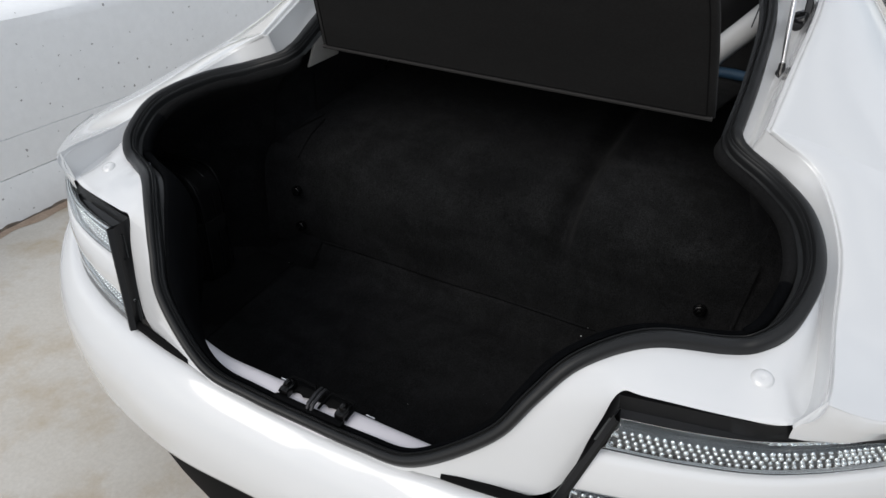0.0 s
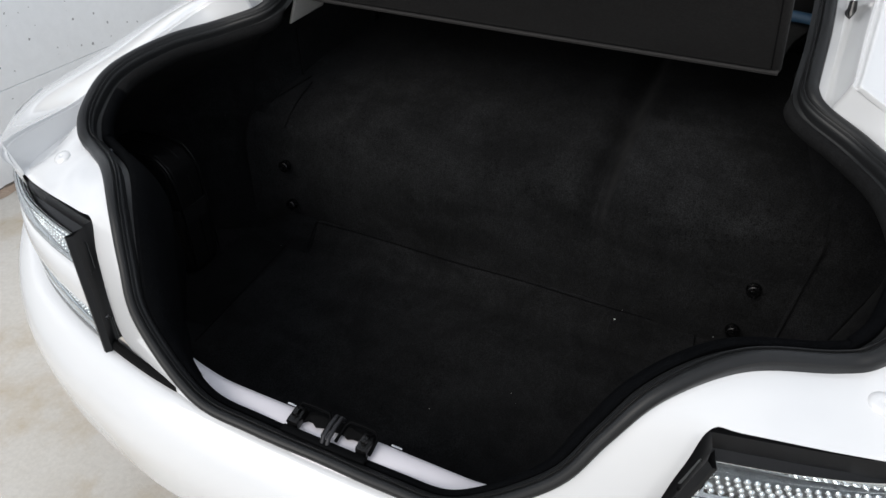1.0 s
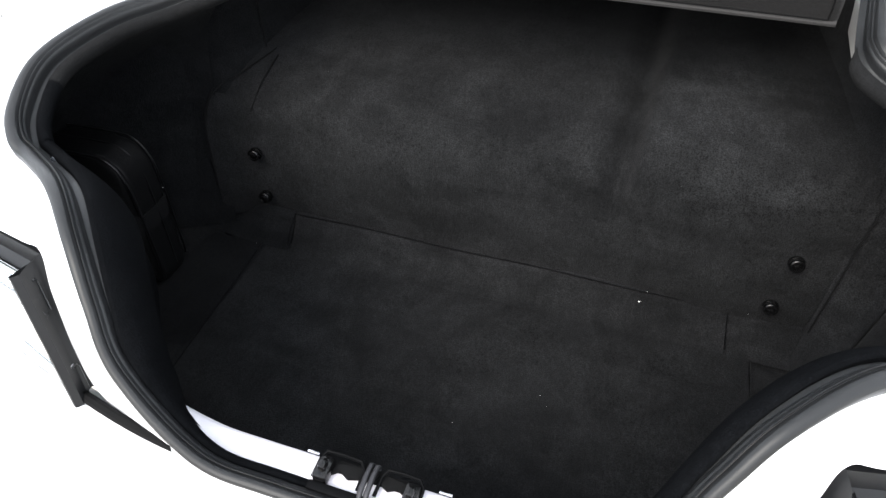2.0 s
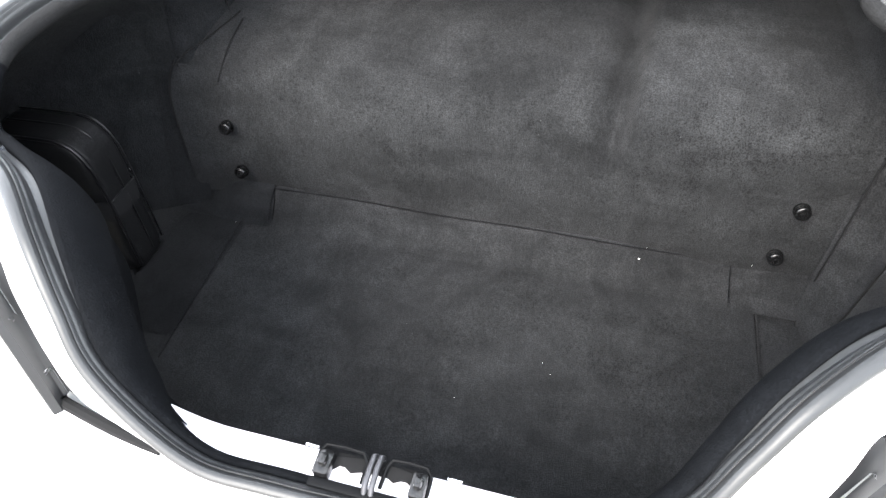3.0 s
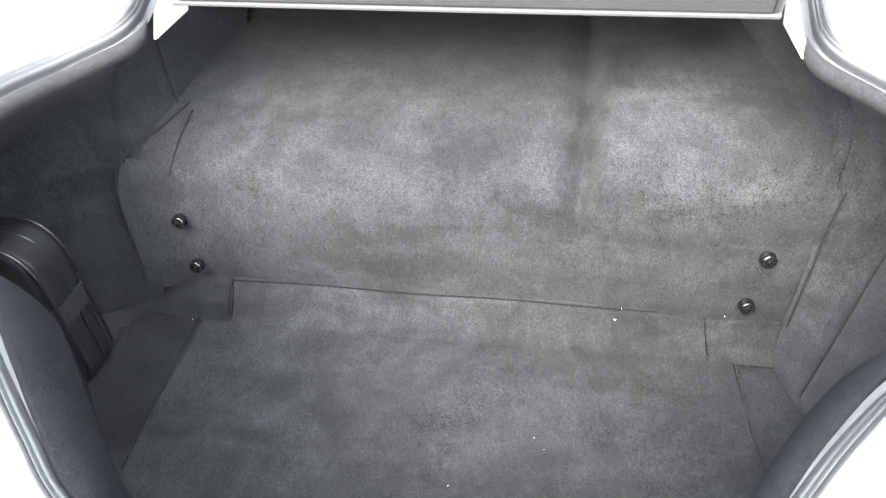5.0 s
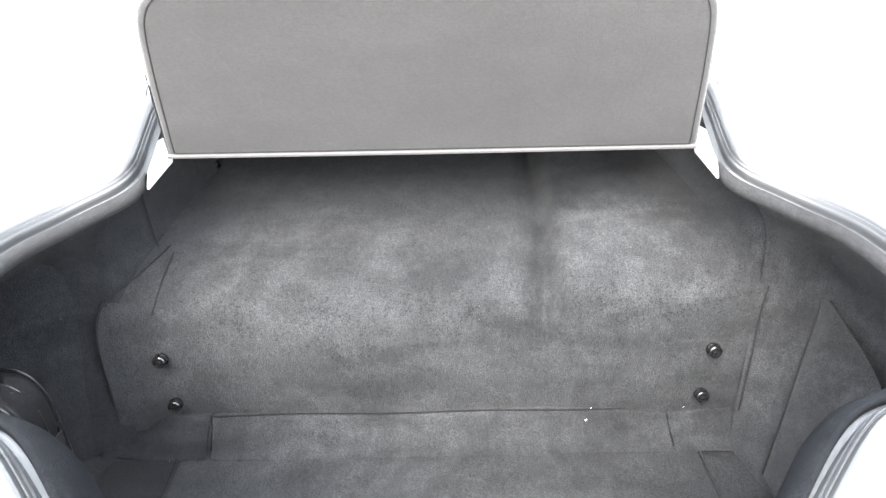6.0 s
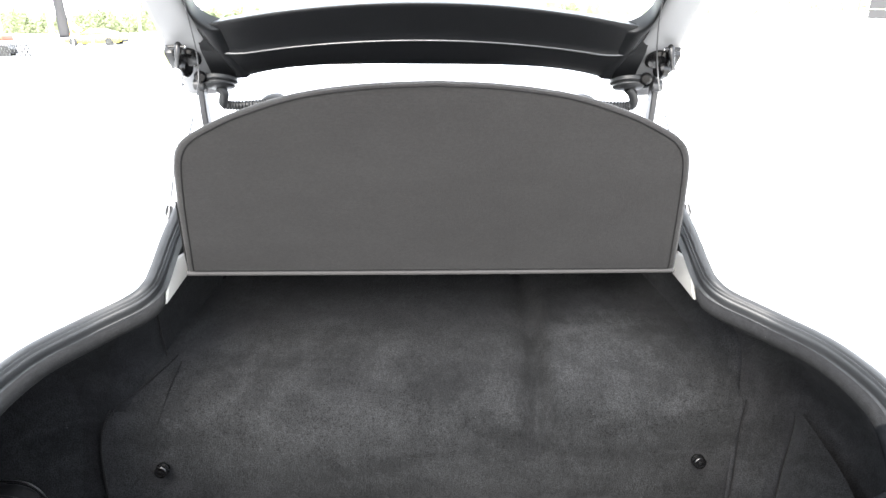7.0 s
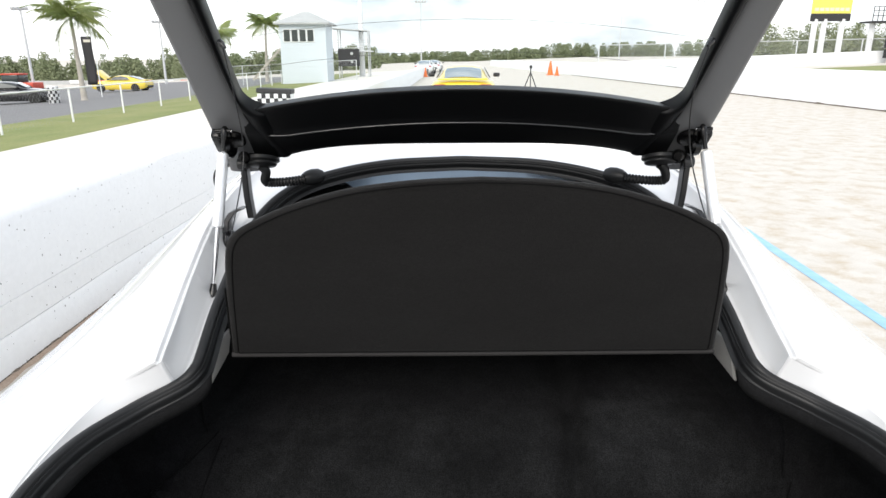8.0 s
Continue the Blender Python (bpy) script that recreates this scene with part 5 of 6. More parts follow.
BLACKCAR = material("black car paint", (0.012, 0.012, 0.014), 0.25, var=0.1, vscale=2, coat=0.8)
RED = material("red paint", (0.50, 0.06, 0.03), 0.45, var=0.2, vscale=2)
ORANGE = material("orange plastic", (0.70, 0.16, 0.03), 0.5, var=0.2, vscale=3)
BARK = material("grey palm trunk", (0.44, 0.41, 0.36), 0.9, var=0.6, vscale=4, bump=0.5, bscale=25)
PALM = material("palm leaf", (0.115, 0.185, 0.045), 0.5, var=0.7, vscale=3, color2=(0.27, 0.29, 0.10), perobj=0.55)
FOLIAGE = material("far foliage", (0.12, 0.15, 0.072), 0.8, var=0.9, vscale=0.45, color2=(0.21, 0.23, 0.13))
BLACKTRIM = material("matt black panel", (0.02, 0.02, 0.022), 0.6, var=0.3, vscale=3)
SIGNYELLOW = material("yellow sign face", (0.76, 0.66, 0.12), 0.5, var=0.2, vscale=2)
SIGNBAR = material("pale sign print", (0.55, 0.53, 0.45), 0.6)
MESHGREY = material("fence mesh wire", (0.36, 0.37, 0.38), 0.6, 0.2)
TAILRED = material("red tail lamp", (0.35, 0.02, 0.02), 0.2)


def strip(name, mat, label, pts, lift=.006, cat_="ground"):
    """A flat patch lying on the ground; pts are its two long edges."""
    bm = bmesh.new()
    a, b = pts
    n = len(a)
    rows = []
    for f in (0, .25, .5, .75, 1):
        row = []
        for p, q in zip(a, b):
            x, y = p[0] + (q[0] - p[0]) * f, p[1] + (q[1] - p[1]) * f
            row.append((x, y, ground_z(x) + lift))
        rows.append(row)
    loft(bm, rows)
    return tagged(part(name, bm, mat, smooth=False), label, cat_, kind="structure")


gy = [-30 + 6 * i for i in range(20)]
strip("lawn", GRASS, "mown green grass strip behind the pit wall", ([(-8.5 + .12 * noise.noise((y * .3, 0, 0)), y) for y in gy], [(-13.4 + .1 * noise.noise((y * .3, 4, 0)), y) for y in gy]))
strip("pavement", PALECONC, "bright bare concrete strip behind the pit wall", ([(-2.38 + .021 * max(0, y - 3), y) for y in gy], [(-8.45, y) for y in gy]), .004)
strip("road", ASPHALT, "grey asphalt paddock", ([(-13.42, y) for y in gy], [(-58, y) for y in gy]), .004)
strip("lawn_east", GRASS, "green verge beyond the far pit wall", ([(13.2, 34), (20, 36), (30, 38), (45, 40), (58, 41)], [(13.2, 44), (20, 48), (30, 50), (45, 51), (58, 52)]))
# blue line painted on the lane
bm = bmesh.new()
loft(bm, [[(2.405 + .073 * (y - 2.5) + .003 * noise.noise((y * 8, 1, 0)), y, .003) for y in [-1 + .2 * i for i in range(50)]], [(2.497 + .073 * (y - 2.5) + .003 * noise.noise((y * 8, 3, 0)), y, .003) for y in [-1 + .2 * i for i in range(50)]]])
tagged(part("trim_lane_line", bm, BLUEPAINT, smooth=False), "worn light blue painted lane line", "line", kind="structure")


def long_wall(name, mat, a, b, h, th, label, base=None, n=40):
    bm = bmesh.new()
    a, b = Vector((*a, 0)), Vector((*b, 0))
    side_ = (b - a).normalized().cross(Vector((0, 0, 1))) * th
    rows = []
    for off, z in ((0, -.2), (0, h - .03), (.12, h), (.88, h), (1, h - .03), (1, -.2)):
        rows.append([p + side_ * off + Vector((0, 0, z + ground_z(p.x) + .012 * noise.noise((p.x * .3, p.y * .3, z)))) for p in [a.lerp(b, i / n) for i in range(n + 1)]])
    loft(bm, rows)
    return tagged(part(name, bm, mat), label, "wall", kind="structure")


long_wall("wall_east", CONCRETE, (12.3, 4), (10.2, 125), 1.05, .3, "white concrete wall along the lane")
bm = bmesh.new()
ys = [5 + .12 * i for i in range(420)]
loft(bm, [[(12.3 - 2.1 * (y - 4) / 121 + .01, y, .05 + .03 * abs(noise.noise((y * 3, 7, 1)))) for y in ys], [(12.3 - 2.1 * (y - 4) / 121 - .02 - .10 * max(0, noise.noise((y * 2.2, 3, 1))), y, .004) for y in ys]])
tagged(part("trim_wall_foot", bm, DIRT), "dark broken crack along the foot of the wall", "dirt", kind="structure")
long_wall("wall_north", CONCRETE, (13.4, 56), (95, 58), 1.0, .3, "white concrete wall of the far straight")


def post_fence(label, line, h, spacing, mesh_step, group, post_r=.03, mat=WHITEPAINT, wire=.0022):
    """A wire fence: each post, the top rail, and the wire as one mesh."""
    a, b = Vector((*line[0], 0)), Vector((*line[1], 0))
    a.z, b.z = ground_z(a.x), ground_z(b.x)
    f = thing("fence", label, "fence", at=a)
    n = max(2, round((b - a).length / spacing))
    bm0 = bmesh.new()
    lathe(bm0, [(post_r, 0), (post_r, h), (post_r * .6, h + .03), (0, h + .04)], (0, 0, -.05), (0, 0, 1), 8)
    me = None
    for i in range(n + 1):
        p = a.lerp(b, i / n)
        if me is None:
            bm_ = bm0
            ob = part("post", bm_, mat, f)
            me = ob.data
        else:
            ob = new("post", me)
            ob.parent = f
            ob.matrix_parent_inverse = f.matrix_basis.inverted()
        ob.location = p
    bm = bmesh.new()
    tube(bm, [a + Vector((0, 0, h - .02)), b + Vector((0, 0, h - .02))], post_r * .7, 6)
    part("rail", bm, mat, f)
    bm = bmesh.new()
    d = (b - a)
    ln = d.length
    d.normalize()
    k = 0
    v, fs = [], []
    t = 0.0
    while t < ln:
        for sg in (1, -1):
            p0 = a + d * t + Vector((0, 0, .05 if sg > 0 else h - .03))
            p1 = a + d * min(ln, t + h * .9) + Vector((0, 0, h - .03 if sg > 0 else .05))
            w = Vector((0, 0, wire))
            i0 = len(v)
            v += [p0 - w, p1 - w, p1 + w, p0 + w]
            fs.append((i0, i0 + 1, i0 + 2, i0 + 3))
        t += mesh_step
    me2 = bpy.data.meshes.new("wire")
    me2.from_pydata([tuple(q) for q in v], [], fs)
    me2.materials.append(MESHGREY)
    bm.free()
    ob = new("wire", me2)
    ob.parent = f
    ob.matrix_parent_inverse = f.matrix_basis.inverted()
    tagged(ob, "", "", "", "stuff")
    return f


post_fence("low wire fence with white posts on the grass", ((-10.62, 5.0), (-12.3, 61)), 1.02, 3.5, .16, "")
post_fence("tall wire catch fence above a concrete wall", ((14, 57), (95, 59)), 2.4, 6, .20, "", .05, GALV, .008)
post_fence("grey wire fence beside the control tower", ((-17.5, 52), (-6.0, 49)), 1.5, 2.2, .12, "", .03, GALV)


# ---- trees ----
def frond(length, droop, rnd):
    """One palm frond along +x, drooping, with leaflets on both sides."""
    bm = bmesh.new()
    n = 16
    spine = []
    for i in range(n + 1):
        u = i / n
        spine.append(Vector((length * (u - .12 * u * u), 0, length * (.42 * u - droop * u * u))))
    tube(bm, spine, .02, 5, radii=[.022 * (1 - .85 * i / n) for i in range(n + 1)])
    for i in range(2, n + 1):
        for sg in (1, -1):
            for sub_ in (0, .33, .66):
                u = (i - sub_) / n
                p = spine[i - 1].lerp(spine[i], 1 - sub_)
                ll = length * (.34 * math.sin(min(1, u * 1.15 + .1) * math.pi) + .06) * (.85 + .3 * rnd.random())
                dr = Vector((.40 + .35 * u, sg * (.9 - .35 * u), -.45 - .55 * rnd.random())).normalized()
                wv = Vector((.013, 0, .008))
                q = p + dr * ll
                m_ = p.lerp(q, .5) + Vector((0, 0, .02))
                vs = [bm.verts.new(x) for x in (p - wv, m_ - wv * 1.1, q, m_ + wv * 1.1, p + wv)]
                bm.faces.new(vs)
    return bm


def palm(x, y, h, crown, lean, seed, label):
    rnd = random.Random(seed)
    z0 = ground_z(x)
    tree = thing("palm_tree", label, "palm tree", "palms", at=(x, y, z0))
    bm = bmesh.new()
    pts = cat([(x, y, z0 - .1), (x + lean * .25, y, z0 + h * .33), (x + lean * .6, y, z0 + h * .66), (x + lean, y, z0 + h)], 8)
    n = len(pts)
    tube(bm, pts, .2, 12, radii=[(.19 - .11 * (i / n) ** .6) * (1 + .05 * (i % 2)) + (.08 if i == 0 else 0) for i in range(n)])
    part("trunk", bm, BARK, tree, "smooth grey ringed trunk")
    bm = bmesh.new()
    tube(bm, [(x + lean, y, z0 + h - .05), (x + lean, y, z0 + h + .45)], .1, 10, radii=[.10, .06])
    part("crownshaft", bm, PALM, tree)
    top = Matrix.Translation((x + lean, y, z0 + h + .38))
    for k in range(21):
        a = k * 137.5 + rnd.uniform(-15, 15)
        tilt = rnd.choice((-30, -12, 2, 16, 30, 46)) + rnd.uniform(-8, 8)
        bm = frond(crown * rnd.uniform(.85, 1.1), rnd.uniform(.55, .85), rnd)
        bmesh.ops.transform(bm, matrix=top @ Matrix.Rotation(radians(a), 4, "Z") @ Matrix.Rotation(radians(-tilt), 4, "Y"), verts=bm.verts)
        part("frond", bm, PALM, tree, smooth=False, weld=False)


palm(-19.9, 36.5, 4.0, 2.40, -.06, 3, "feathery palm tree with a smooth grey trunk")
palm(-15.5, 60.0, 4.6, 2.3, .2, 5, "feathery palm tree beside the control tower")
palm(-18.6, 58.0, 3.9, 2.1, -.2, 8, "feathery palm tree behind a wire fence")


def woods(name, label, spots, seed):
    """A far belt of trees: many small leaf clumps with gaps."""
    rnd = random.Random(seed)
    v, f = [], []
    for x, y, z, h, r in spots:
        for _ in range(430):
            a, u, w = rnd.uniform(0, 6.283), rnd.random() ** .5, rnd.random()
            rr = r * u * (1 - .55 * w) * (1.1 - .6 * abs(w - .45))
            c = Vector((x + math.cos(a) * rr, y + math.sin(a) * rr, z + h * (.05 + .95 * w)))
            s_ = r * rnd.uniform(.06, .15) * (1.25 - .5 * w)
            d1 = Vector((rnd.uniform(-1, 1), rnd.uniform(-1, 1), rnd.uniform(-1, 1))).normalized() * s_
            d2 = d1.orthogonal().normalized() * s_ * rnd.uniform(.5, 1)
            i = len(v)
            v += [c - d1, c - d2, c + d1 * .8, c + d2]
            f.append((i, i + 1, i + 2, i + 3))
        i = len(v)
        for k in range(4):
            v.append(Vector((x + .12 * math.cos(k * 1.57), y + .12 * math.sin(k * 1.57), z - .3)))
        v.append(Vector((x, y, z + h * .7)))
        for k in range(4):
            f.append((i + k, i + (k + 1) % 4, i + 4))
    me = bpy.data.meshes.new(name)
    me.from_pydata([tuple(q) for q in v], [], f)
    me.materials.append(FOLIAGE)
    ob = new(name, me)
    return tagged(ob, label, "trees", kind="stuff")


rt = random.Random(21)
spots = []
for i in range(150):
    x = -100 + 88 * i / 149 + rt.uniform(-1, 1)
    y = 118 + rt.uniform(-6, 14)
    h = 3.7 + 1.0 * noise.noise((x * .12, 3, 0)) + rt.uniform(-.5, .7) + (1.8 if rt.random() < .06 else 0)
    spots.append((x, y, ground_z(x) - .2, h, rt.uniform(1.4, 2.2)))
woods("woods_west", "dense green belt of scrub trees", spots, 4)
spots = []
for i in range(210):
    u = i / 209
    x = -60 + 230 * u + rt.uniform(-1.5, 1.5)
    y = 290 - 40 * u + rt.uniform(-8, 10)
    h = 4.2 + 5.0 * max(0, (u - .35)) + 1.4 * noise.noise((x * .05, 9, 0)) + rt.uniform(-.6, .8)
    spots.append((x, y, ground_z(x) - .3, max(2.5, h), rt.uniform(2.0, 3.4)))
woods("woods_north", "far green treeline beyond the track", spots, 6)
spots = []
for i in range(60):
    x = 50 + 62 * i / 59 + rt.uniform(-1, 1)
    h = 4.6 + 1.2 * noise.noise((x * .2, 5, 0)) + rt.uniform(-.5, .6)
    spots.append((x, 100 + rt.uniform(-5, 8), ground_z(x) - .2, h, rt.uniform(1.4, 2.2)))
woods("woods_east", "green trees behind the catch fence", spots, 9)


# ---- buildings and structures ----
def tower(x, y):
    z0 = ground_z(x) - .05
    t = thing("control_tower", "pale blue two-storey race control tower with a hipped roof", "building", at=(x, y, z0))
    bm = bmesh.new()
    w, d, h = 3.4, 3.2, 4.35
    box(bm, (w, d, h), (x, y, z0 + h / 2))
    for i in range(1, 17):
        zz = z0 + i * h / 17
        box(bm, (w + .03, d + .03, .02), (x, y, zz))
    part("wall", bm, TOWERWALL, t, "pale blue horizontal siding", smooth=False, weld=False)
    bm = bmesh.new()
    ov = .35
    zr = z0 + h
    base_ = [Vector((x + sx * (w / 2 + ov), y + sy * (d / 2 + ov), zr)) for sx, sy in ((-1, -1), (1, -1), (1, 1), (-1, 1))]
    vs = [bm.verts.new(p) for p in base_]
    vl = [bm.verts.new(p - Vector((0, 0, .12))) for p in base_]
    ap = [bm.verts.new((x - .3, y, zr + .85)), bm.verts.new((x + .3, y, zr + .85))]
    for q in ((vs[0], vs[1], ap[1], ap[0]), (vs[1], vs[2], ap[1]), (vs[2], vs[3], ap[0], ap[1]), (vs[3], vs[0], ap[0])):
        bm.faces.new(q)
    for i in range(4):
        j = (i + 1) % 4
        bm.faces.new((vl[i], vl[j], vs[j], vs[i]))
    bm.faces.new(vl[::-1])
    part("roof", bm, ROOFGREY, t, "light grey hipped roof", smooth=False)
    fr = y - d / 2 - .02
    for i in range(4):
        wx = x - 1.15 + i * .58
        bm = bmesh.new()
        box(bm, (.56, .06, .95), (wx, fr, z0 + 3.45), bev=.015)
        win = part("window", bm, WHITEPAINT, t, "white framed window", smooth=False)
        bm = bmesh.new()
        box(bm, (.44, .03, .82), (wx, fr - .03, z0 + 3.45))
        part("pane", bm, DARKGLASS, win, smooth=False)
    # outside stair
    bm = bmesh.new()
    for i in range(9):
        box(bm, (.28, .9, .06), (x - w / 2 - .2 - .26 * i, y, z0 + 2.5 - .27 * i))
    box(bm, (3.2, .05, .16), (x - w / 2 - 1.4, y - .45, z0 + 1.4), Matrix.Rotation(radians(-46), 4, "Y"))
    part("stair", bm, BARK, t, "weathered timber stair", smooth=False, weld=False)


tower(-9.9, 50.8)


def column(bm, x, y, z0, z1, r0, r1, n=10):
    lathe(bm, [(r0, 0), (r1, z1 - z0)], (x, y, z0), (0, 0, 1), n)


def light_pole(x, y, h, label, r=.14, arms=True):
    z0 = ground_z(x)
    p = thing("light_pole", label, "pole", "light poles", at=(x, y, z0))
    bm = bmesh.new()
    column(bm, x, y, z0 - .1, z0 + h, r, r * .6)
    part("mast", bm, WHITEPAINT if r > .2 else GALV, p)
    if arms:
        bm = bmesh.new()
        box(bm, (1.5, .10, .10), (x, y, z0 + h), bev=.01)
        part("crossarm", bm, GALV, p, smooth=False)
        for dx in (-.6, -.2, .2, .6):
            bm = bmesh.new()
            box(bm, (.30, .22, .28), (x + dx, y - .12, z0 + h + .12), Matrix.Rotation(radians(25), 4, "X"), bev=.03)
            part("floodlight", bm, GALV, p, smooth=False)


light_pole(-36.8, 60, 7.2, "tall grey floodlight pole beyond the paddock")
light_pole(-30.8, 75, 6.6, "grey floodlight pole among trees")
light_pole(-2.05, 90, 8.5, "slim grey utility pole by the lane", .1, True)
light_pole(33, 120, 9.0, "slim grey utility pole by the far straight", .1, False)
light_pole(-7.0, 62, 9.5, "thick white steel pole beside a platform", .28, False)

stand = thing("speaker_tower", "timing platform with black speaker boxes beside a white pole", "platform", at=(-8, 60, ground_z(-8)))
zs_ = ground_z(-8)
for dx in (-8.9, -6.2):
    for dy in (60.3, 61.8):
        bm = bmesh.new()
        column(bm, dx, dy, zs_ - .1, 3.9, .06, .06)
        part("leg", bm, GALV, stand)
bm = bmesh.new()
box(bm, (3.4, 2.2, .12), (-7.6, 61, 2.05), bev=.02)
part("deck", bm, GALV, stand, smooth=False)
bm = bmesh.new()
box(bm, (3.2, 2.2, .10), (-7.9, 61, 3.92), Matrix.Rotation(radians(4), 4, "Y"), bev=.02)
part("canopy", bm, ROOFGREY, stand, smooth=False)
bm = bmesh.new()
box(bm, (1.85, .8, 1.5), (-7.9, 59.7, 1.5), bev=.05)
spk = part("speaker_box", bm, BLACKTRIM, stand, "black speaker box", smooth=False)
for dz in (1.15, 1.85):
    bm = bmesh.new()
    lathe(bm, [(.13, 0), (.13, .02), (.09, .01), (0, 0)], (-7.6, 59.28, dz), (0, -1, 0), 16)
    part("cone", bm, ROOFGREY, spk)
for i in range(4):
    bm = bmesh.new()
    box(bm, (3.4, .04, .05), (-7.6, 60.0, 2.35 + .22 * i))
    part("rail", bm, GALV, stand, smooth=False)

board = thing("billboard", "yellow and black billboard on white posts", "sign", at=(41.2, 70, ground_z(41)))
bm = bmesh.new()
box(bm, (4.1, .25, 3.2), (41.2, 70, 7.35), bev=.03)
part("face", bm, SIGNYELLOW, board, smooth=False)
bm = bmesh.new()
box(bm, (4.12, .27, .75), (41.2, 70, 5.36), bev=.03)
part("lower_band", bm, BLACKTRIM, board, smooth=False)
for k in range(7):
    bm = bmesh.new()
    box(bm, (.42, .03, .32), (39.6 + .53 * k, 69.86, 6.15))
    part("print_bar", bm, SIGNBAR, board, smooth=False)
for dx in (39.7, 40.7, 42.6):
    bm = bmesh.new()
    column(bm, dx, 70.1, ground_z(41) - .1, 5.2, .28, .28, 12)
    part("post", bm, WHITEPAINT, board)

deckt = thing("camera_platform", "railed camera platform on a white column", "platform", at=(40.3, 60, ground_z(40)))
bm = bmesh.new()
column(bm, 39.3, 60, ground_z(40) - .1, 4.3, .26, .24, 14)
part("column", bm, WHITEPAINT, deckt)
bm = bmesh.new()
box(bm, (2.3, 1.8, .14), (39.8, 60, 4.4), bev=.02)
part("deck", bm, BLACKTRIM, deckt, smooth=False)
for i in range(6):
    bm = bmesh.new()
    box(bm, (.05, .05, 1.25), (38.7 + .44 * i, 59.15, 5.05))
    part("baluster", bm, BLACKTRIM, deckt, smooth=False)
for z in (4.9, 5.35, 5.68):
    bm = bmesh.new()
    box(bm, (2.3, .05, .05), (39.8, 59.13, z))
    part("rail", bm, BLACKTRIM, deckt, smooth=False)
for i in range(7):
    bm = bmesh.new()
    box(bm, (.5, .06, .04), (40.6, 59.7, 1.2 + .5 * i))
    part("rung", bm, BLACKTRIM, deckt, smooth=False)

sign = thing("track_sign", "dark trackside advertising board on the wall", "sign", at=(40.6, 55.2, 1))
bm = bmesh.new()
box(bm, (5.8, .12, 1.85), (40.5, 55.3, 3.05), bev=.02)
part("face", bm, BLACKTRIM, sign, smooth=False)
for k in range(4):
    bm = bmesh.new()
    box(bm, (.55, .02, .60), (38.4 + .8 * k, 55.22, 3.35))
    part("print_bar", bm, SIGNBAR, sign, smooth=False)
bm = bmesh.new()
box(bm, (5.8, .12, .70), (40.5, 55.25, 1.66), bev=.02)
part("lower_panel", bm, BLACKTRIM, sign, smooth=False)
for dx in (38.2, 42.8):
    bm = bmesh.new()
    column(bm, dx, 55.5, ground_z(40) - .1, 4.0, .06, .06)
    part("post", bm, GALV, sign)


# feather banner
banner = thing("banner", "tall black feather banner on a white pole", "banner", at=(-21.0, 40.6, ground_z(-21)))
bm = bmesh.new()
zb = ground_z(-21)
tube(bm, [(-20.95, 40.6, zb - .05), (-20.98, 40.6, zb + 2.2), (-21.05, 40.6, zb + 3.75)], .035, 8)
part("pole", bm, WHITEPAINT, banner)
bm = bmesh.new()
loft(bm, [[(-21.08 + dx + .03 * math.sin(z * 2), 40.58 + .02 * math.sin(z * 3 + dx * 6), z) for z in [zb + .75 + .22 * i for i in range(14)]] for dx in (0, -.2, -.4, -.62)])
part("cloth", bm, BLACKTRIM, banner, solid=.01)
bm = bmesh.new()
box(bm, (.42, .02, .16), (-21.36, 40.545, zb + 3.35))
part("print_bar", bm, SIGNBAR, banner, smooth=False)


def checked(name, label, x, y, w, h, d, nx, nz, cat_, lid=False):
    z0 = ground_z(x)
    t = thing(name, label, cat_, at=(x, y, z0))
    bm = bmesh.new()
    box(bm, (w, d, h), (x, y, z0 + h / 2), bev=.02)
    part("body", bm, WHITEPAINT, t, smooth=False)
    for i in range(nx):
        for j in range(nz):
            if (i + j) % 2:
                bm = bmesh.new()
                box(bm, (w / nx, .01, h / nz), (x - w / 2 + w * (i + .5) / nx, y - d / 2 - .008, z0 + h * (j + .5) / nz))
                part("check", bm, BLACKTRIM, t, smooth=False)
    if lid:
        bm = bmesh.new()
        box(bm, (w * 1.05, d * 1.05, .16), (x, y, z0 + h + .08), Matrix.Rotation(radians(3), 4, "Y"), bev=.03)
        part("cover", bm, BLACKTRIM, t, "black cover", smooth=False)
    return t


checked("checked_box", "black and white checked box with a black cover", -5.45, 21.4, 1.1, .46, .6, 8, 3, "box", True)
drum = thing("drum", "white barrel with a black checked band", "barrel", at=(-20.5, 34.6, ground_z(-20.5)))
bm = bmesh.new()
zd = ground_z(-20.5)
lathe(bm, [(.28, 0), (.29, .03), (.285, .28), (.30, .30), (.285, .32), (.285, .58), (.30, .60), (.285, .62), (.28, .88), (.25, .9)], (-20.5, 34.6, zd), (0, 0, 1), 20)
part("shell", bm, WHITEPAINT, drum)
for j in range(5):
    for i in range(8):
        if (i + j) % 2:
            a = math.pi + math.pi * (i + .5) / 8
            bm = bmesh.new()
            box(bm, (.105, .01, .16), (-20.5 + .30 * math.cos(a), 34.6 + .30 * math.sin(a), zd + .10 + .16 * j), Matrix.Rotation(a + math.pi / 2, 4, "Z"))
            part("check", bm, BLACKTRIM, drum, smooth=False)

trip = thing("tripod", "black camera tripod standing on the lane", "tripod", at=(4.26, 29.5, 0))
for k in range(3):
    a = k * 2.094 + .4
    bm = bmesh.new()
    tube(bm, [(4.26 + .36 * math.cos(a), 29.5 + .36 * math.sin(a), 0), (4.26, 29.5, .80)], .022, 8)
    part("leg", bm, BLACKTRIM, trip)
bm = bmesh.new()
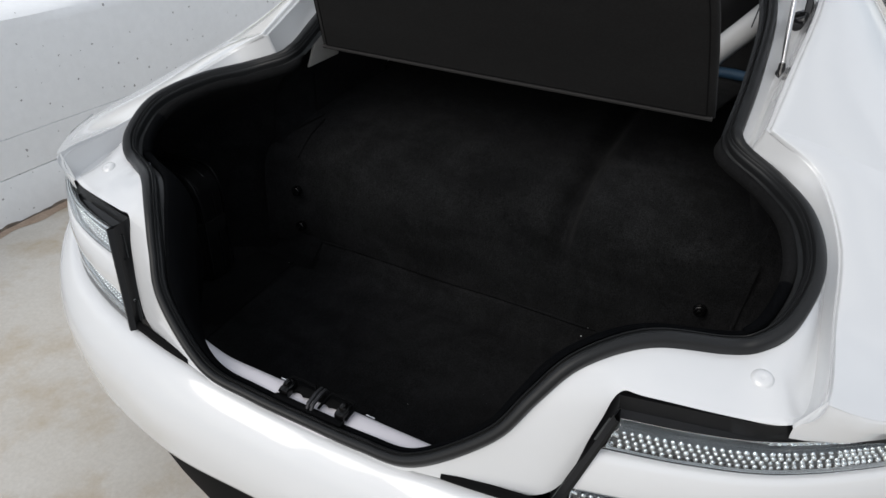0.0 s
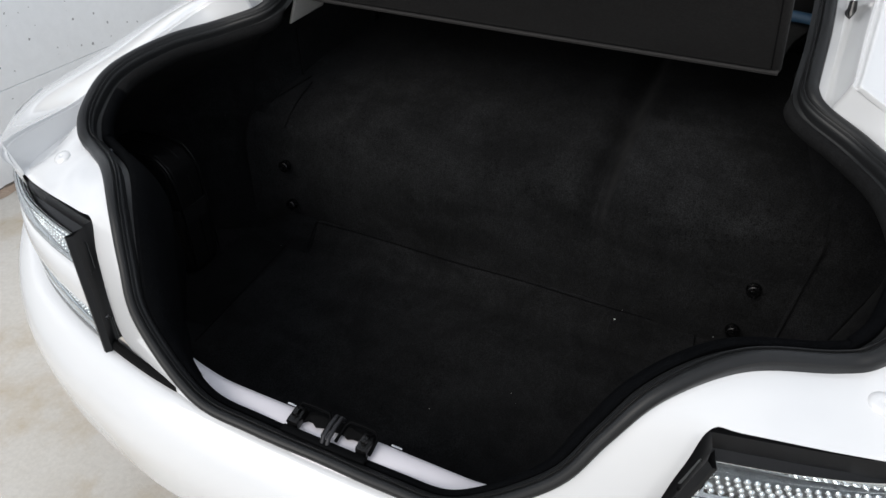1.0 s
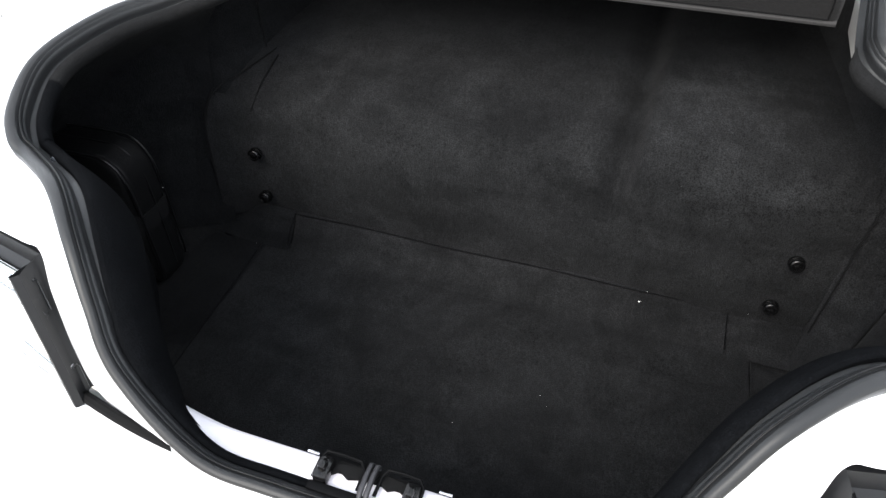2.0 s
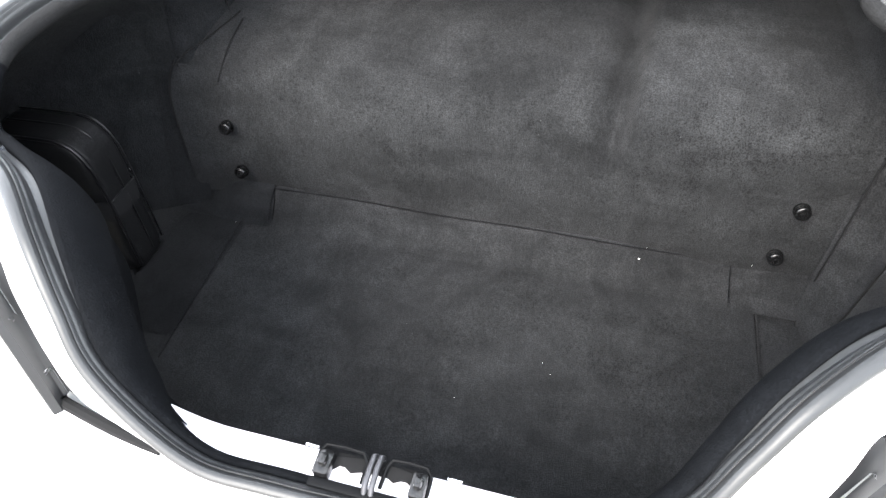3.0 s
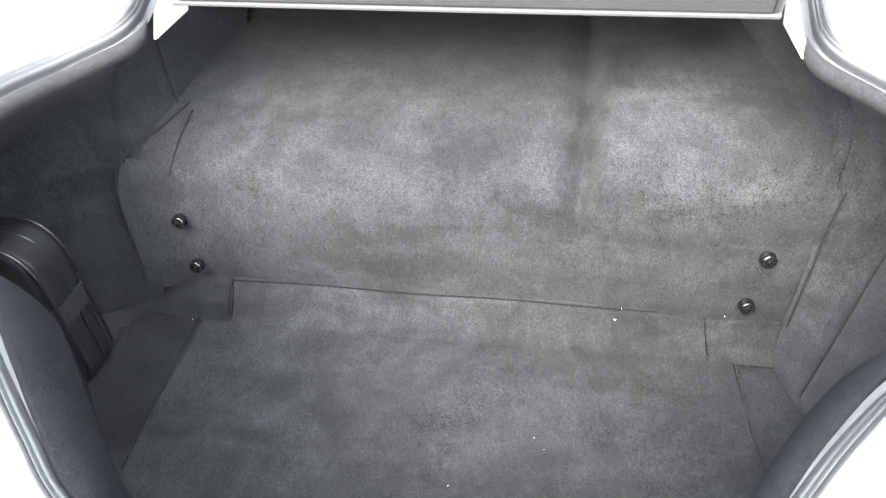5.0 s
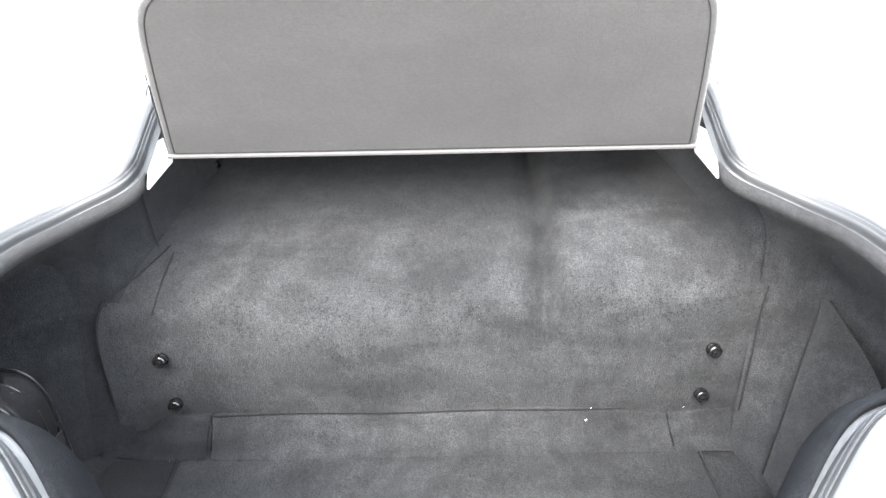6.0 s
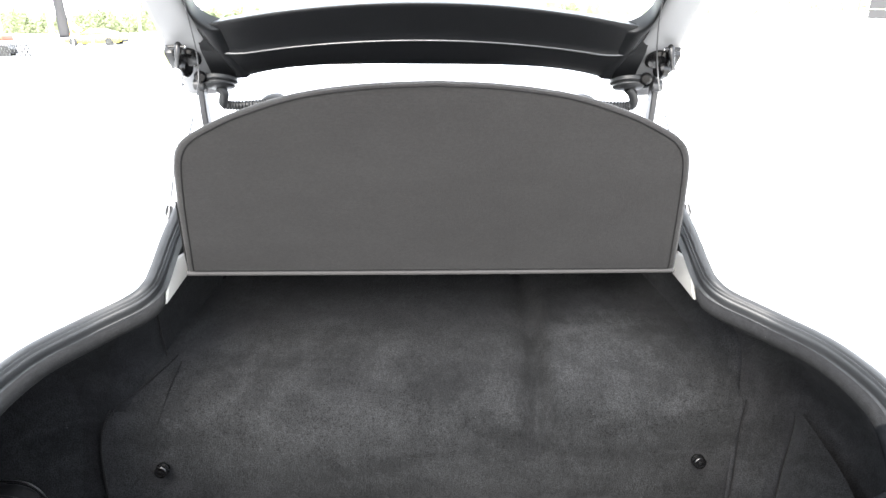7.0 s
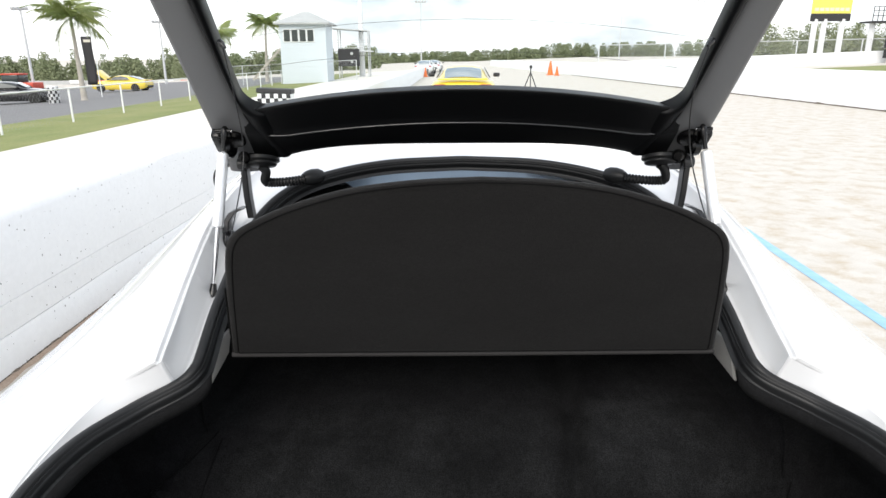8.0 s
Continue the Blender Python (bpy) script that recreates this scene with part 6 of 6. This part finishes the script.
tube(bm, [(4.26, 29.5, .7), (4.26, 29.5, 1.0)], .025, 8)
part("centre_column", bm, BLACKTRIM, trip)
bm = bmesh.new()
box(bm, (.12, .10, .14), (4.26, 29.5, 1.03), bev=.02)
part("head", bm, BLACKTRIM, trip)


def cone_(x, y, h, label):
    z0 = ground_z(x)
    c = thing("traffic_cone", label, "cone", "traffic cones", at=(x, y, z0))
    bm = bmesh.new()
    box(bm, (h * .55, h * .55, .06), (x, y, z0 + .03), bev=.01)
    part("base", bm, ORANGE, c, smooth=False)
    bm = bmesh.new()
    lathe(bm, [(h * .22, .05), (h * .06, h), (0, h + .01)], (x, y, z0), (0, 0, 1), 14)
    part("body", bm, ORANGE, c)


cone_(10.0, 54.5, .75, "orange traffic barrel by the far wall")
cone_(9.7, 56.0, 1.15, "orange traffic barrel by the far wall")
cone_(-.9, 52.0, .7, "orange traffic cone at the wall")


# ---- other cars ----
def coupe(label, paint, x, y, rot, bonnet=False):
    """A low two-door coupe; its nose points along +y before turning."""
    z0 = ground_z(x)
    m = pose(x, y, z0, 0, 0, rot)
    c = thing("parked_car", label, "car", "parked cars", at=(x, y, z0))
    L = [(-2.15, .70, .62, .40), (-2.05, .84, .86, .26), (-1.5, .91, .90, .18), (-.8, .90, .86, .18), (0, .88, .84, .18), (.8, .88, .86, .18), (1.5, .91, .82, .18), (1.95, .84, .68, .20), (2.2, .62, .52, .28)]
    bm = bmesh.new()
    rows = []
    for yy, w, zt, zb_ in L:
        prof_ = [(-w * .9, zb_), (-w, zb_ + .14), (-w, zt - .22), (-w * .93, zt - .06), (-w * .72, zt), (0, zt + .03), (w * .72, zt), (w * .93, zt - .06), (w, zt - .22), (w, zb_ + .14), (w * .9, zb_)]
        rows.append([m @ Vector((px, yy, pz)) for px, pz in prof_])
    vs = loft(bm, rows)
    bm.faces.new(vs[0]), bm.faces.new(vs[-1][::-1])
    part("body", bm, paint, c, sub=2, angle=180)
    G = [(-1.75, .62, .87), (-1.2, .58, 1.06), (-.55, .55, 1.21), (.0, .55, 1.235), (.45, .56, 1.17), (1.0, .62, .88)]
    bm = bmesh.new()
    rows = []
    for yy, w, zt in G:
        rows.append([m @ Vector((px, yy, pz)) for px, pz in ((-w - .16, .84), (-w, max(.845, zt - .06)), (-w * .7, zt), (0, zt + .02), (w * .7, zt), (w, max(.845, zt - .06)), (w + .16, .84))])
    loft(bm, rows)
    part("cabin", bm, paint, c, sub=2, angle=180)
    bm = bmesh.new()
    loft(bm, [[m @ Vector((px, yy, pz)) for px, pz in ((-w, zt - .012), (-w * .5, zt + .016), (0, zt + .024), (w * .5, zt + .016), (w, zt - .012))] for yy, w, zt in ((-1.62, .50, .925), (-1.2, .50, 1.078), (-.78, .47, 1.17))])
    part("rear_window", bm, CARGLASS, c)
    bm = bmesh.new()
    loft(bm, [[m @ Vector((px, yy, pz)) for px, pz in ((-w, zt), (0, zt + .03), (w, zt))] for yy, w, zt in ((.5, .52, 1.165), (.95, .58, .93))])
    part("windscreen", bm, CARGLASS, c)
    for sg in (1, -1):
        bm = bmesh.new()
        prism(bm, [m @ Vector((sg * px, yy, pz)) for px, yy, pz in ((.735, -.95, .90), (.735, .75, .90), (.60, .25, 1.13), (.585, -.25, 1.17), (.62, -.65, 1.10))], m.to_3x3() @ Vector((sg * .02, 0, .01)))
        part("side_window", bm, DARKGLASS, c, smooth=False)
        bm = bmesh.new()
        box(bm, (.20, .10, .12), (0, 0, 0), bev=.04)
        bmesh.ops.transform(bm, matrix=m @ Matrix.Translation((sg * .98, .62, .95)), verts=bm.verts)
        part("mirror", bm, BLACKTRIM, c)
        bm = bmesh.new()
        box(bm, (.34, .06, .10), (0, 0, 0), bev=.03)
        bmesh.ops.transform(bm, matrix=m @ Matrix.Translation((sg * .60, -2.10, .72)) @ Matrix.Rotation(radians(-sg * 22), 4, "Z"), verts=bm.verts)
        part("tail_lamp", bm, TAILRED if not bonnet else ALLOY, c)
        for yy in (-1.32, 1.32):
            bm = bmesh.new()
            lathe(bm, [(.22, -.10), (.30, -.10), (.325, -.06), (.325, .07), (.30, .11), (.23, .11)], m @ Vector((sg * .80, yy, .325)), m.to_3x3() @ Vector((sg, 0, 0)), 24)
            w_ = part("wheel", bm, TYRE, c)
            bm = bmesh.new()
            lathe(bm, [(.23, .09), (.20, .07), (.05, .10), (0, .10)], m @ Vector((sg * .80, yy, .325)), m.to_3x3() @ Vector((sg, 0, 0)), 20)
            part("rim", bm, BLACKTRIM, w_)
    bm = bmesh.new()
    box(bm, (1.30, .16, .05), (0, 0, 0), bev=.02)
    bmesh.ops.transform(bm, matrix=m @ Matrix.Translation((0, -2.02, .90)), verts=bm.verts)
    part("spoiler", bm, paint, c)
    bm = bmesh.new()
    box(bm, (1.0, .05, .16), (0, 0, 0), bev=.02)
    bmesh.ops.transform(bm, matrix=m @ Matrix.Translation((0, -2.16, .40)), verts=bm.verts)
    part("rear_grille", bm, BLACKTRIM, c)
    if bonnet:
        bm = bmesh.new()
        box(bm, (1.35, 1.15, .04), (0, .57, 0), bev=.02)
        bmesh.ops.transform(bm, matrix=m @ Matrix.Translation((0, .98, .87)) @ Matrix.Rotation(radians(42), 4, "X"), verts=bm.verts)
        part("bonnet", bm, paint, c, "raised bonnet")
    return c


coupe("yellow sports coupe parked ahead in the lane", YELLOW, .75, 18.6, -3)
coupe("yellow sports coupe with its bonnet raised in the paddock", YELLOW, -24.6, 51.3, 90, True)
coupe("black sports coupe parked in the paddock", BLACKCAR, -24.0, 36.5, -70)
coupe("white sports coupe parked far along the wall", WHITE, -1.1, 62, -4)
coupe("white sports coupe parked far down the lane", WHITE, -.3, 72, -4)

truck = thing("truck", "red off-road truck with a grey cab in the paddock", "truck", at=(-37.8, 60, ground_z(-37.8)))
zt_ = ground_z(-37.8)
bm = bmesh.new()
box(bm, (2.9, 1.7, .55), (-37.8, 60, zt_ + .75), bev=.08)
part("body", bm, RED, truck)
bm = bmesh.new()
box(bm, (1.5, 1.6, .75), (-38.4, 60, zt_ + 1.35), bev=.10)
part("cab", bm, DARKGLASS, truck, "grey glazed cab")
bm = bmesh.new()
box(bm, (1.55, 1.65, .14), (-38.4, 60, zt_ + 1.76), bev=.05)
part("roof", bm, RED, truck)
for dx in (-38.8, -36.8):
    for dy in (59.2, 60.8):
        bm = bmesh.new()
        lathe(bm, [(.2, -.12), (.40, -.12), (.42, 0), (.40, .12), (.2, .12)], (dx, dy, zt_ + .42), (0, 1, 0), 18)
        part("wheel", bm, TYRE, truck)
# low coloured kerb wall behind the paddock
bm = bmesh.new()
box(bm, (46, .3, .55), (-48, 96, ground_z(-48) + .25))
tagged(part("wall_paddock", bm, ROOFGREY, smooth=False), "low grey barrier behind the paddock", "wall", kind="structure")
for k in range(7):
    bm = bmesh.new()
    box(bm, (2.2, .1, .5), (-52 + 3.2 * k, 95.7, ground_z(-48) + .35), bev=.05)
    ob = part("barrier_block", bm, RED if k % 2 else WHITEPAINT, smooth=False)
    tagged(ob, "red plastic barrier block by the paddock" if k % 2 else "white plastic barrier block by the paddock", "barrier", "barrier blocks")
